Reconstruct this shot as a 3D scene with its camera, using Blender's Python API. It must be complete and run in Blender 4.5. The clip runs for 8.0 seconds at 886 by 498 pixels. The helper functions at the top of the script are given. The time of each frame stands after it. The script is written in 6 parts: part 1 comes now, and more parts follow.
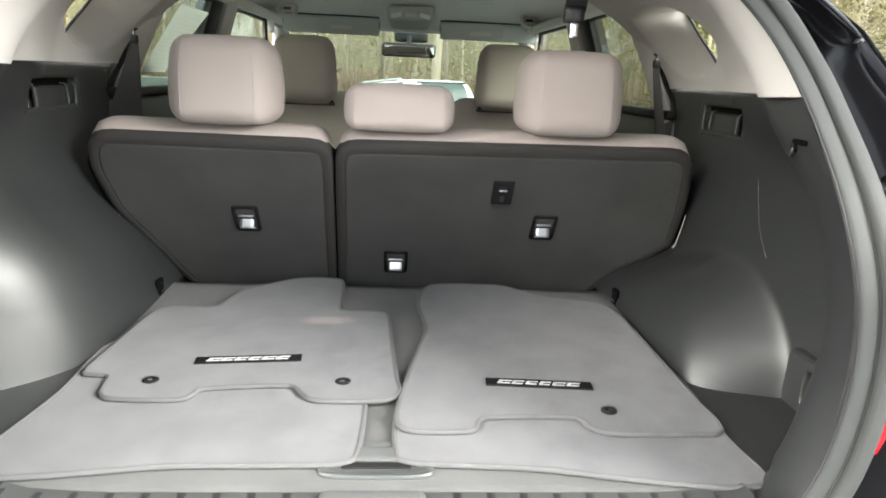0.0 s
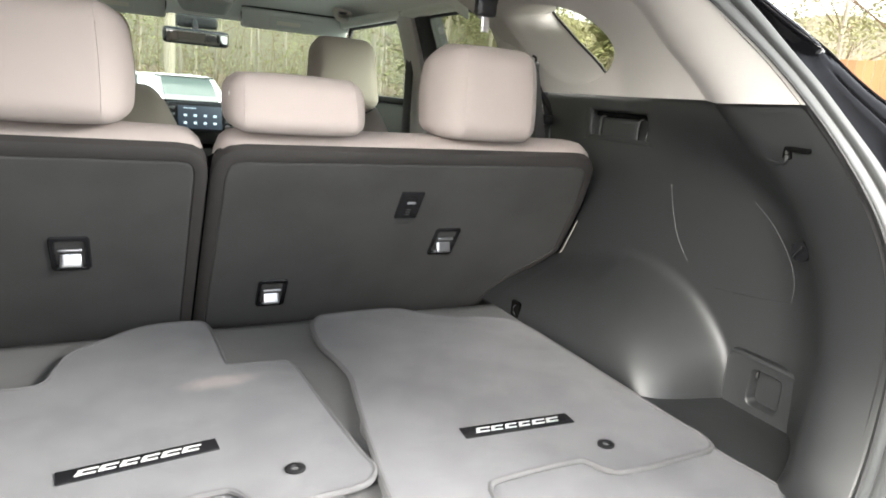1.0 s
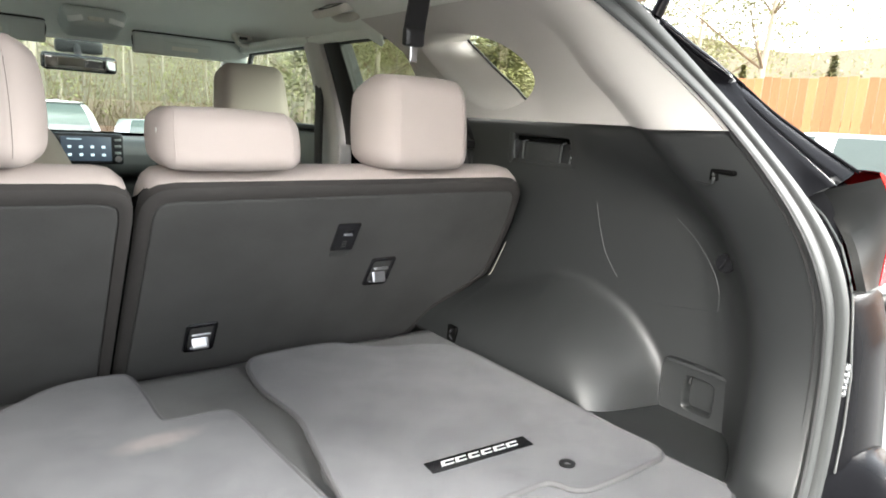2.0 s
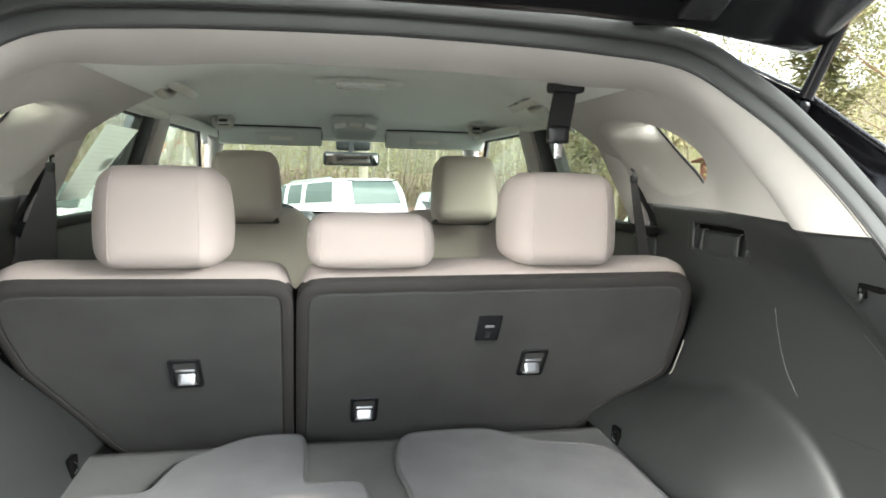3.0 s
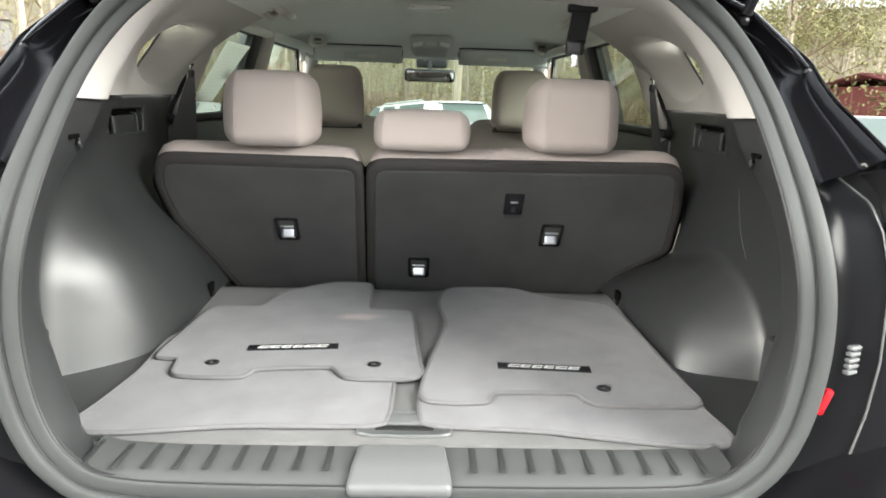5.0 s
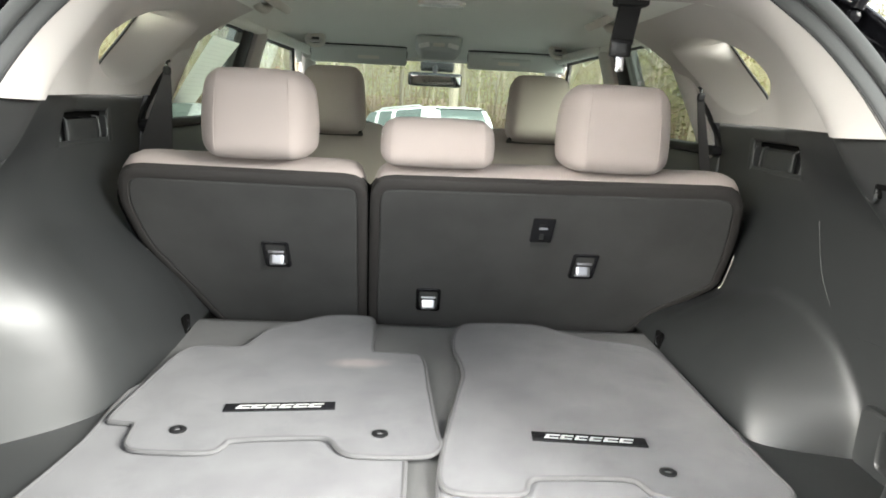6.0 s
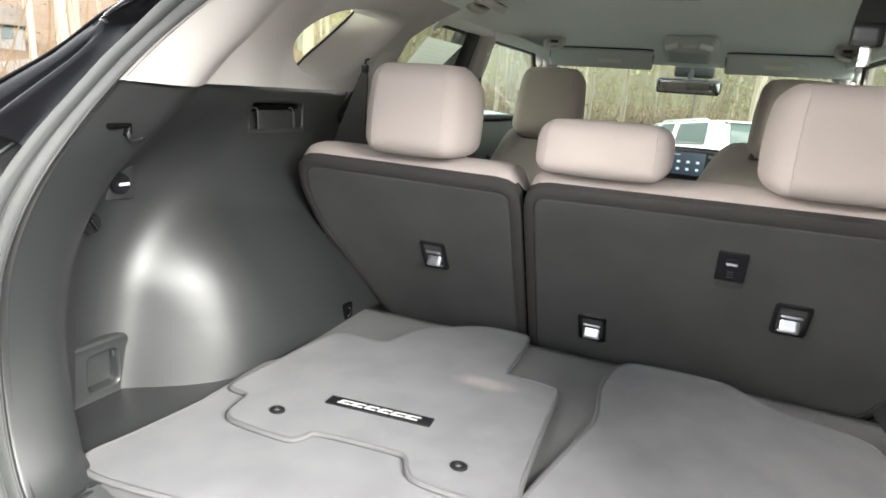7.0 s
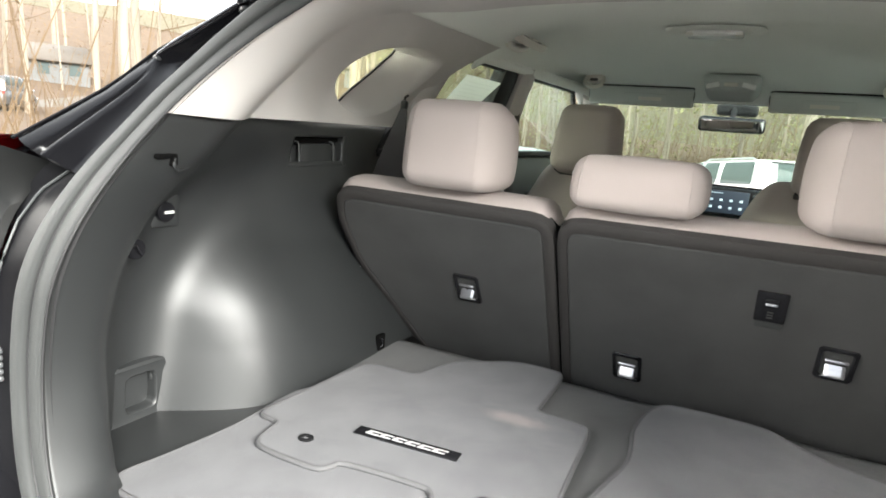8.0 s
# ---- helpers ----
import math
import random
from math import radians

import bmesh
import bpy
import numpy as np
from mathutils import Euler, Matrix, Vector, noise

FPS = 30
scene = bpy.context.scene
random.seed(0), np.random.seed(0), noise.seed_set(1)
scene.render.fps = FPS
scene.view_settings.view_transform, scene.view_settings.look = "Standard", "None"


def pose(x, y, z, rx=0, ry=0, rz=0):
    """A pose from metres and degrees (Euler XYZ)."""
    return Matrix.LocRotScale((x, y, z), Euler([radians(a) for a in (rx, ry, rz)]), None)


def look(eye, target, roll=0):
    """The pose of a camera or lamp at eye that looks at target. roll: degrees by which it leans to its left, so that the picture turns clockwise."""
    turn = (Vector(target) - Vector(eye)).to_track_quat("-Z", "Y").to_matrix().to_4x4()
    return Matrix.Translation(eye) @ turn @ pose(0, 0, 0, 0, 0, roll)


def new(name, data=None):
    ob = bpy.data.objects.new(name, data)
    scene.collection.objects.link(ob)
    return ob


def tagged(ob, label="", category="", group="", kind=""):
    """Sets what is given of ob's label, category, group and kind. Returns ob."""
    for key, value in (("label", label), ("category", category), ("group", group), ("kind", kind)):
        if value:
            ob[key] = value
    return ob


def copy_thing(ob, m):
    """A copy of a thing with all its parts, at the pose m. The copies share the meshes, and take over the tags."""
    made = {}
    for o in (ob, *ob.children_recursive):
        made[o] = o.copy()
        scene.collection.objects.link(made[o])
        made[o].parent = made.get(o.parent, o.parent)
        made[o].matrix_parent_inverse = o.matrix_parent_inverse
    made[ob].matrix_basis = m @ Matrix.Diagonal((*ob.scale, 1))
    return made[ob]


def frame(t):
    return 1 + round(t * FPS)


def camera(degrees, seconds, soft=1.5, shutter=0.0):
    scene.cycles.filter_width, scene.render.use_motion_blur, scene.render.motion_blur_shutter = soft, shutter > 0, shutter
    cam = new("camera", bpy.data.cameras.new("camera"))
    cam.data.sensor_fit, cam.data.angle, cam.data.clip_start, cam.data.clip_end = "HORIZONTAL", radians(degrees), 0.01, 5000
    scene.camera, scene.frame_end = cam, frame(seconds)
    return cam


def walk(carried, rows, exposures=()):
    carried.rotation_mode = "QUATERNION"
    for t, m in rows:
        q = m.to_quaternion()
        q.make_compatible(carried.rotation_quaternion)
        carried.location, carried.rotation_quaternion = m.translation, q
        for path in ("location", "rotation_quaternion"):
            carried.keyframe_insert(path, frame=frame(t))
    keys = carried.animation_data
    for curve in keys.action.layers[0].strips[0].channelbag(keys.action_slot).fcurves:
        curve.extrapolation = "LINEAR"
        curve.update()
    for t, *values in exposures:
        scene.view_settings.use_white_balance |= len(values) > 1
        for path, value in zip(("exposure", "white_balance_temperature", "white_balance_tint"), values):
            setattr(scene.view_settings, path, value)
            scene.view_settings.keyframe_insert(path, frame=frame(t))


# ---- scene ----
cam = camera(71.0, 8.0, 1.8)
PATH = [
    (0, (0.008, 0.024, 0.491), (0.143, 1.946, -0.045), 2.6),
    (0.5, (-0.059, 0.155, 0.482), (0.322, 2.051, -0.027), 4.1),
    (1, (-0.244, 0.278, 0.464), (0.651, 1.999, -0.022), 4.8),
    (1.2, (-0.282, 0.304, 0.471), (0.756, 1.946, -0.003), 4.6),
    (1.75, (-0.312, 0.329, 0.474), (0.89, 1.886, 0.043), 3.9),
    (2.3, (-0.262, 0.311, 0.485), (0.791, 1.977, 0.145), 3.0),
    (2.5, (-0.202, 0.289, 0.505), (0.661, 2.071, 0.228), 2.4),
    (3, (-0.07, 0.214, 0.544), (0.284, 2.168, 0.302), 1.2),
    (3.5, (-0.033, 0.058, 0.518), (0.088, 2.025, 0.176), 1.0),
    (4, (0.014, -0.11, 0.508), (0.068, 1.841, 0.071), 1.2),
    (4.2, (0.021, -0.14, 0.506), (0.073, 1.808, 0.055), 1.4),
    (4.75, (0.014, -0.162, 0.5045), (0.072, 1.779, 0.031), 1.65),
    (5.3, (0.0, -0.084, 0.503), (0.07, 1.855, 0.017), 1.9),
    (5.5, (-0.003, -0.028, 0.504), (0.065, 1.909, 0.012), 2.0),
    (6, (-0.035, 0.085, 0.504), (0.05, 2.029, 0.042), 2.8),
    (6.5, (0.028, 0.171, 0.5), (-0.22, 2.102, 0.045), 3.6),
    (7, (0.168, 0.232, 0.496), (-0.584, 2.021, 0.014), 4.2),
    (7.5, (0.203, 0.243, 0.492), (-0.792, 1.907, 0.001), 4.3),
    (8, (0.182, 0.231, 0.494), (-0.702, 1.984, 0.113), 4.6),
]
walk(cam, [(t, look(eye, target, roll)) for t, eye, target, roll in PATH], [(0.0, 2.27, 6500, 6), (0.5, 2.50, 6500, 8), (1.0, 2.58, 6500, 8), (2.5, 2.67, 6400, 6), (3.0, 2.70, 6400, 4), (3.5, 2.53, 6400, 5), (4.2, 2.19, 6500, 6), (5.5, 2.19, 6500, 6), (6.0, 2.50, 6500, 6), (6.5, 2.63, 6500, 7), (7.5, 2.25, 6500, 8), (8.0, 2.35, 6500, 7)])

# ---- sky and sun: bright overcast ----
world = bpy.data.worlds.new("sky")
scene.world = world
world.use_nodes = True
wn = world.node_tree
sky = wn.nodes.new("ShaderNodeTexSky")
sky.sky_type, sky.sun_disc = "NISHITA", False
sky.sun_elevation, sky.sun_rotation = radians(29), radians(241)
sky.dust_density, sky.air_density, sky.ozone_density = 4.0, 1.2, 1.0
soften = wn.nodes.new("ShaderNodeHueSaturation")
soften.inputs["Saturation"].default_value = 0.25
wn.links.new(sky.outputs[0], soften.inputs["Color"])
wn.links.new(soften.outputs[0], wn.nodes["Background"].inputs[0])
wn.nodes["Background"].inputs[1].default_value = 0.168
sun_data = bpy.data.lights.new("sun", "SUN")
sun_data.energy, sun_data.angle, sun_data.color = 3.85, radians(36), (1.0, 0.97, 0.93)
sun = new("sun", sun_data)
sun.matrix_world = look((8.3, -4.5, 5.25), (0, 0, 0))


# ---- materials ----
def material(name, base, rough=0.5, metal=0.0, second=None, scale=8.0, amount=0.5, fine=300.0, bump=0.0, coarse_bump=0.0,
             sheen=0.0, coat=0.0, spec=0.5, stretch=(1, 1, 1), random_tint=0.0, spread=0.3):
    """A surface with colour varied at two scales, grain relief and a rough variation."""
    m = bpy.data.materials.new(name)
    m.use_nodes = True
    nt = m.node_tree
    n, l = nt.nodes, nt.links
    p = n["Principled BSDF"]
    second = second or tuple(c * 0.8 for c in base)
    tc = n.new("ShaderNodeTexCoord")
    mp = n.new("ShaderNodeMapping")
    mp.inputs["Scale"].default_value = stretch
    l.new(tc.outputs["Object"], mp.inputs[0])
    big = n.new("ShaderNodeTexNoise")
    big.inputs["Scale"].default_value, big.inputs["Detail"].default_value = scale, 5
    small = n.new("ShaderNodeTexNoise")
    small.inputs["Scale"].default_value, small.inputs["Detail"].default_value = fine, 2
    for t in (big, small):
        l.new(mp.outputs[0], t.inputs["Vector"])
    add = n.new("ShaderNodeMath")
    add.operation = "ADD"
    l.new(big.outputs[0], add.inputs[0])
    l.new(small.outputs[0], add.inputs[1])
    ramp = n.new("ShaderNodeMapRange")
    ramp.inputs[1].default_value, ramp.inputs[2].default_value = 1 - spread, 1 + spread
    ramp.inputs[3].default_value, ramp.inputs[4].default_value = 0.5 - amount / 2, 0.5 + amount / 2
    l.new(add.outputs[0], ramp.inputs[0])
    mix = n.new("ShaderNodeMix")
    mix.data_type = "RGBA"
    mix.inputs["A"].default_value, mix.inputs["B"].default_value = (*base, 1), (*second, 1)
    l.new(ramp.outputs[0], mix.inputs["Factor"])
    colour = mix.outputs["Result"]
    if random_tint:
        info = n.new("ShaderNodeObjectInfo")
        hsv = n.new("ShaderNodeHueSaturation")
        mr = n.new("ShaderNodeMapRange")
        mr.inputs[3].default_value, mr.inputs[4].default_value = 1 - random_tint, 1 + random_tint
        l.new(info.outputs["Random"], mr.inputs[0])
        l.new(mr.outputs[0], hsv.inputs["Value"])
        l.new(colour, hsv.inputs["Color"])
        colour = hsv.outputs[0]
    l.new(colour, p.inputs["Base Color"])
    rr = n.new("ShaderNodeMapRange")
    rr.inputs[3].default_value, rr.inputs[4].default_value = max(0.02, rough - 0.06), min(1, rough + 0.06)
    l.new(big.outputs[0], rr.inputs[0])
    l.new(rr.outputs[0], p.inputs["Roughness"])
    p.inputs["Metallic"].default_value = metal
    p.inputs["Sheen Weight"].default_value = sheen
    p.inputs["Coat Weight"].default_value = coat
    p.inputs["Specular IOR Level"].default_value = spec
    last = None
    for tex, strength, dist in ((big, coarse_bump, 0.01), (small, bump, 0.001)):
        if strength:
            b = n.new("ShaderNodeBump")
            b.inputs["Strength"].default_value, b.inputs["Distance"].default_value = strength, dist
            l.new(tex.outputs[0], b.inputs["Height"])
            if last:
                l.new(last.outputs[0], b.inputs["Normal"])
            last = b
    if last:
        l.new(last.outputs[0], p.inputs["Normal"])
    return m


def pane_glass(name, tint):
    m = bpy.data.materials.new(name)
    m.use_nodes = True
    n, l = m.node_tree.nodes, m.node_tree.links
    n.remove(n["Principled BSDF"])
    clear, shine, mix, fr, pw, sc = (n.new(k) for k in ("ShaderNodeBsdfTransparent", "ShaderNodeBsdfGlossy", "ShaderNodeMixShader", "ShaderNodeLayerWeight", "ShaderNodeMath", "ShaderNodeMath"))
    clear.inputs[0].default_value = (*tint, 1)
    shine.inputs["Roughness"].default_value = 0.02
    fr.inputs[0].default_value = 0.5
    pw.operation, sc.operation = "POWER", "MULTIPLY_ADD"
    pw.inputs[1].default_value = 5.0
    sc.inputs[1].default_value, sc.inputs[2].default_value = 0.8, 0.045
    l.new(fr.outputs["Facing"], pw.inputs[0])
    l.new(pw.outputs[0], sc.inputs[0])
    l.new(sc.outputs[0], mix.inputs[0])
    l.new(clear.outputs[0], mix.inputs[1])
    l.new(shine.outputs[0], mix.inputs[2])
    l.new(mix.outputs[0], n["Material Output"].inputs[0])
    return m


def glowing(name, colour, power):
    m = bpy.data.materials.new(name)
    m.use_nodes = True
    p = m.node_tree.nodes["Principled BSDF"]
    p.inputs["Base Color"].default_value = (*colour, 1)
    p.inputs["Emission Color"].default_value = (*colour, 1)
    p.inputs["Emission Strength"].default_value = power
    return m


DARK_TRIM = material("dark_grained_plastic", (0.0205, 0.0222, 0.0228), 0.49, second=(0.0155, 0.0168, 0.0173), scale=6, fine=900, bump=0.18, spec=0.82)
DARK_SMOOTH = material("dark_satin_plastic", (0.078, 0.082, 0.082), 0.40, second=(0.062, 0.066, 0.066), scale=10, fine=900, bump=0.1, spec=0.7)
SILL_PLASTIC = material("grey_grained_sill_plastic", (0.056, 0.058, 0.058), 0.50, second=(0.044, 0.046, 0.046), scale=10, fine=900, bump=0.15, spec=0.4)
LATCH_COVER = material("grey_satin_plastic", (0.10, 0.103, 0.103), 0.42, second=(0.082, 0.085, 0.085), scale=10, fine=900, bump=0.1)
SEAL = material("grey_rubber_seal", (0.047, 0.049, 0.0485), 0.60, second=(0.036, 0.038, 0.0375), scale=14, fine=500, bump=0.25, spec=0.22)
BLACK_RUBBER = material("black_rubber", (0.014, 0.014, 0.015), 0.6, scale=10)
BEIGE_TRIM = material("beige_grained_plastic", (0.575, 0.552, 0.526), 0.6, second=(0.525, 0.503, 0.482), scale=5, fine=900, bump=0.2)
HEADLINER = material("headliner_fabric", (0.84, 0.86, 0.80), 0.9, second=(0.79, 0.81, 0.755), scale=4, fine=1200, bump=0.4, sheen=0.3)
VISOR = material("visor_vinyl", (0.50, 0.52, 0.50), 0.7, second=(0.45, 0.47, 0.45), scale=9, fine=900, bump=0.2)
SEAT_CLOTH = material("beige_seat_fabric", (0.385, 0.334, 0.312), 0.88, second=(0.345, 0.298, 0.278), scale=7, fine=1500, bump=0.5, sheen=0.05)
BACK_CARPET = material("dark_backing_felt", (0.073, 0.073, 0.072), 0.95, second=(0.054, 0.054, 0.0535), scale=7, fine=1600, bump=0.6, spec=0.1, amount=0.9, spread=0.2)
BACK_EDGE = material("dark_edge_vinyl", (0.045, 0.042, 0.041), 0.85, second=(0.034, 0.032, 0.031), scale=14, fine=900, bump=0.4, spec=0.2)
CARGO_CARPET = material("dark_cargo_carpet", (0.112, 0.112, 0.111), 0.95, second=(0.076, 0.076, 0.076), scale=6, fine=1400, bump=0.8, sheen=0.1, spec=0.2, amount=0.9, spread=0.2)
MAT_CARPET = material("grey_mat_carpet", (0.142, 0.142, 0.148), 0.95, second=(0.106, 0.106, 0.112), scale=11, fine=1500, bump=0.8, coarse_bump=0.4, sheen=0.15, spec=0.2, amount=0.95, spread=0.17)
MAT_EDGE = material("grey_mat_binding", (0.115, 0.114, 0.117), 0.8, second=(0.085, 0.084, 0.086), scale=30, fine=1200, bump=0.6)
# near-black that puts the shade of slots, recesses and gaps into the colour
DEEP_BLACK = material("recess_shade_black", (0.004, 0.004, 0.004), 0.9, scale=20, spec=0.05)
BLACK_GLOSS = material("black_gloss_plastic", (0.012, 0.012, 0.014), 0.25, scale=12)
BLACK_MATT = material("black_matt_plastic", (0.012, 0.012, 0.013), 0.55, spec=0.25, scale=12, fine=700, bump=0.2)
CHROME = material("chrome", (0.82, 0.82, 0.84), 0.12, 1.0, second=(0.75, 0.75, 0.77), scale=20)
BRIGHT = material("satin_chrome", (0.44, 0.44, 0.46), 0.30, 1.0, second=(0.32, 0.32, 0.34), scale=60)
SILVER_PRINT = material("silver_print", (0.75, 0.75, 0.74), 0.35, 0.3, scale=20)
BELT_WEB = material("grey_belt_webbing", (0.055, 0.053, 0.053), 0.75, second=(0.04, 0.038, 0.038), scale=10, fine=700, bump=0.6)
BLACK_PAINT = material("black_car_paint", (0.004, 0.004, 0.005), 0.20, spec=0.28, second=(0.006, 0.006, 0.007), scale=4)
POLISHED_BLACK = material("polished_black_paint", (0.010, 0.010, 0.012), 0.16, spec=1.0, coat=1.0, scale=9)
SATIN_BLACK = material("satin_black_panel", (0.005, 0.005, 0.006), 0.24, spec=0.08, second=(0.008, 0.008, 0.009), scale=5)
WHITE_PAINT = material("white_car_paint", (0.62, 0.62, 0.62), 0.25, coat=0.5, second=(0.57, 0.57, 0.57), scale=2)
GREY_PAINT = material("grey_car_paint", (0.16, 0.165, 0.17), 0.28, 0.4, coat=0.6, scale=2)
SILVER_PAINT = material("silver_car_paint", (0.45, 0.47, 0.48), 0.28, 0.5, coat=0.8, scale=2)
CAR_GLASS = material("car_window_glass", (0.085, 0.105, 0.102), 0.16, second=(0.06, 0.075, 0.073), scale=2, spec=0.14)
RED_LENS = material("red_lamp_lens", (0.50, 0.010, 0.018), 0.15, coat=0.1, second=(0.38, 0.008, 0.013), scale=25, spec=0.25)
SMOKED_LENS = material("smoked_lamp_housing", (0.009, 0.0095, 0.0095), 0.36, second=(0.007, 0.0074, 0.0074), scale=9, fine=900, bump=0.1, spec=0.22)
GLASS = pane_glass("greenish_window_glass", (0.66, 0.77, 0.71))
PRIVACY = pane_glass("privacy_tinted_glass", (0.35, 0.40, 0.33))
TINTED = pane_glass("tinted_window_glass", (0.80, 0.86, 0.70))
PAPER = material("white_paper", (0.75, 0.75, 0.74), 0.8, second=(0.66, 0.66, 0.66), scale=9)
PAPER.node_tree.nodes["Principled BSDF"].inputs["Transmission Weight"].default_value = 0.0
sheet_light = PAPER.node_tree.nodes.new("ShaderNodeBsdfTranslucent")
sheet_light.inputs[0].default_value = (0.52, 0.54, 0.53, 1)
sheet_mix = PAPER.node_tree.nodes.new("ShaderNodeMixShader")
PAPER.node_tree.links.new(PAPER.node_tree.nodes["Principled BSDF"].outputs[0], sheet_mix.inputs[1])
PAPER.node_tree.links.new(sheet_light.outputs[0], sheet_mix.inputs[2])
PAPER.node_tree.links.new(sheet_mix.outputs[0], PAPER.node_tree.nodes["Material Output"].inputs[0])
PRINT = PAPER.copy()
PRINT.name = "grey_print"
for nd in PRINT.node_tree.nodes:
    if nd.type == "BSDF_TRANSLUCENT":
        nd.inputs[0].default_value = (0.40, 0.41, 0.41, 1)
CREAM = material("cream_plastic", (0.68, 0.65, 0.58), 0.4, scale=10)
LAMP_LENS = material("clear_lamp_lens", (0.85, 0.85, 0.82), 0.15, scale=40, fine=400, bump=0.3)
MIRROR = material("mirror_glass", (0.9, 0.9, 0.9), 0.02, 1.0, scale=3)
SCREEN = glowing("dark_screen", (0.02, 0.028, 0.045), 0.06)
ICON = glowing("screen_icon", (0.5, 0.6, 0.68), 0.10)
ASPHALT = material("pale_worn_asphalt", (0.25, 0.25, 0.243), 0.9, second=(0.185, 0.185, 0.181), scale=1.2, fine=90, bump=0.8)
LITTER = material("leaf_litter", (0.100, 0.062, 0.031), 0.95, second=(0.058, 0.036, 0.019), scale=0.8, fine=14, bump=0.8, amount=0.9)
BARK = material("grey_brown_bark", (0.27, 0.235, 0.185), 0.95, second=(0.17, 0.148, 0.115), scale=3, fine=30, bump=0.9, stretch=(3, 3, 0.6), random_tint=0.35)
TWIG = material("tan_twigs", (0.135, 0.092, 0.052), 0.95, second=(0.088, 0.060, 0.034), scale=3, random_tint=0.3)
LEAF = material("spring_leaves", (0.20, 0.195, 0.082), 0.7, second=(0.145, 0.145, 0.055), scale=1.5, fine=9, amount=0.9, random_tint=0.15)
NEEDLES = material("evergreen_needles", (0.18, 0.18, 0.07), 0.8, second=(0.11, 0.115, 0.045), scale=1.5, fine=9, amount=0.9, random_tint=0.2)
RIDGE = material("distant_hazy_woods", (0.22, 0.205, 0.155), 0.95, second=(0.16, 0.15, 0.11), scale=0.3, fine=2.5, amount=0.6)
FENCE_WOOD = material("orange_cedar_boards", (0.27, 0.125, 0.050), 0.8, second=(0.18, 0.082, 0.032), scale=2, fine=20, stretch=(4, 4, 0.5), random_tint=0.2)
RED_WALL = material("dark_red_siding", (0.14, 0.030, 0.032), 0.7, second=(0.11, 0.024, 0.025), scale=2)
ROOFING = material("brown_roofing", (0.10, 0.085, 0.070), 0.8, scale=3)
LANE = material("worn_brown_grey_lane", (0.125, 0.112, 0.095), 0.9, second=(0.085, 0.075, 0.062), scale=0.8, fine=40, bump=0.5)
WHITE_WALL = material("weathered_pale_siding", (0.13, 0.13, 0.127), 0.7, second=(0.10, 0.10, 0.097), scale=2)
TYRE = material("tyre_rubber", (0.02, 0.02, 0.02), 0.8, scale=12, fine=300, bump=0.3)
RIM = material("alloy_rim", (0.5, 0.5, 0.52), 0.3, 0.9, scale=8)


# ---- mesh helpers ----
def finish(name, bm, mat, parent=None, label="", angle=38.0):
    bmesh.ops.recalc_face_normals(bm, faces=bm.faces)
    lim = radians(angle)
    for f in bm.faces:
        f.smooth = True
    for e in bm.edges:
        if len(e.link_faces) == 2:
            e.smooth = e.calc_face_angle(0) < lim
    me = bpy.data.meshes.new(name)
    bm.to_mesh(me)
    bm.free()
    me.materials.append(mat)
    ob = new(name, me)
    if parent:
        ob.parent = parent
    if label:
        ob["label"] = label
    return ob


def part(name, bm, mat, parent, label="", angle=38.0):
    return finish(name, bm, mat, parent, label, angle)


def empty(name, at=(0, 0, 0)):
    ob = new(name)
    ob.location = at
    ob.empty_display_size = 0.05
    return ob


def moved(bm, m):
    bmesh.ops.transform(bm, matrix=m, verts=bm.verts)
    return bm


def join(*bms):
    """One bmesh out of several pieces of the same part."""
    out = bms[0]
    for b in bms[1:]:
        me = bpy.data.meshes.new("tmp")
        b.to_mesh(me)
        b.free()
        out.from_mesh(me)
        bpy.data.meshes.remove(me)
    return out


def rounded(w, d, h, r, n=6, bulge=0.0, mark=False):
    """A rounded block of size w, d, h about the origin, with cushion bulge; mark keeps each vertex's share of the width."""
    bm = bmesh.new()
    bmesh.ops.create_cube(bm, size=2)
    bmesh.ops.subdivide_edges(bm, edges=bm.edges[:], cuts=n, use_grid_fill=True)
    if mark:
        share = bm.verts.layers.float.new("share")
        for v in bm.verts:
            v[share] = v.co.x
    half = Vector((w / 2, d / 2, h / 2))
    r = min(r, min(half) * 0.999)
    core = half - Vector((r, r, r))

    def spread(u, c, hf):
        # gather the loops where the corner turns
        a = abs(u)
        s = (hf - c) * 1.0
        k = 1 - 2.0 / (n + 1) * max(1, n // 4)
        v = c * a / k if a < k else c + s * (a - k) / (1 - k)
        return math.copysign(v, u)
    for v in bm.verts:
        u = v.co.copy()
        p = Vector([spread(u[i], core[i], half[i]) for i in range(3)])
        q = Vector([max(-core[i], min(core[i], p[i])) for i in range(3)])
        d_ = p - q
        if d_.length > 1e-9:
            m_ = max(abs(c) for c in d_)
            p = q + d_.normalized() * (r if m_ > 0 else 0)
        if bulge:
            e = [1 - min(1, abs(p[i]) / half[i]) ** 2 for i in range(3)]
            nrm = Vector([(p[i] / half[i]) for i in range(3)])
            k = max(range(3), key=lambda i: abs(nrm[i]))
            o = [i for i in range(3) if i != k]
            p[k] += math.copysign(bulge * e[o[0]] * e[o[1]], p[k])
        v.co = p
    return bm


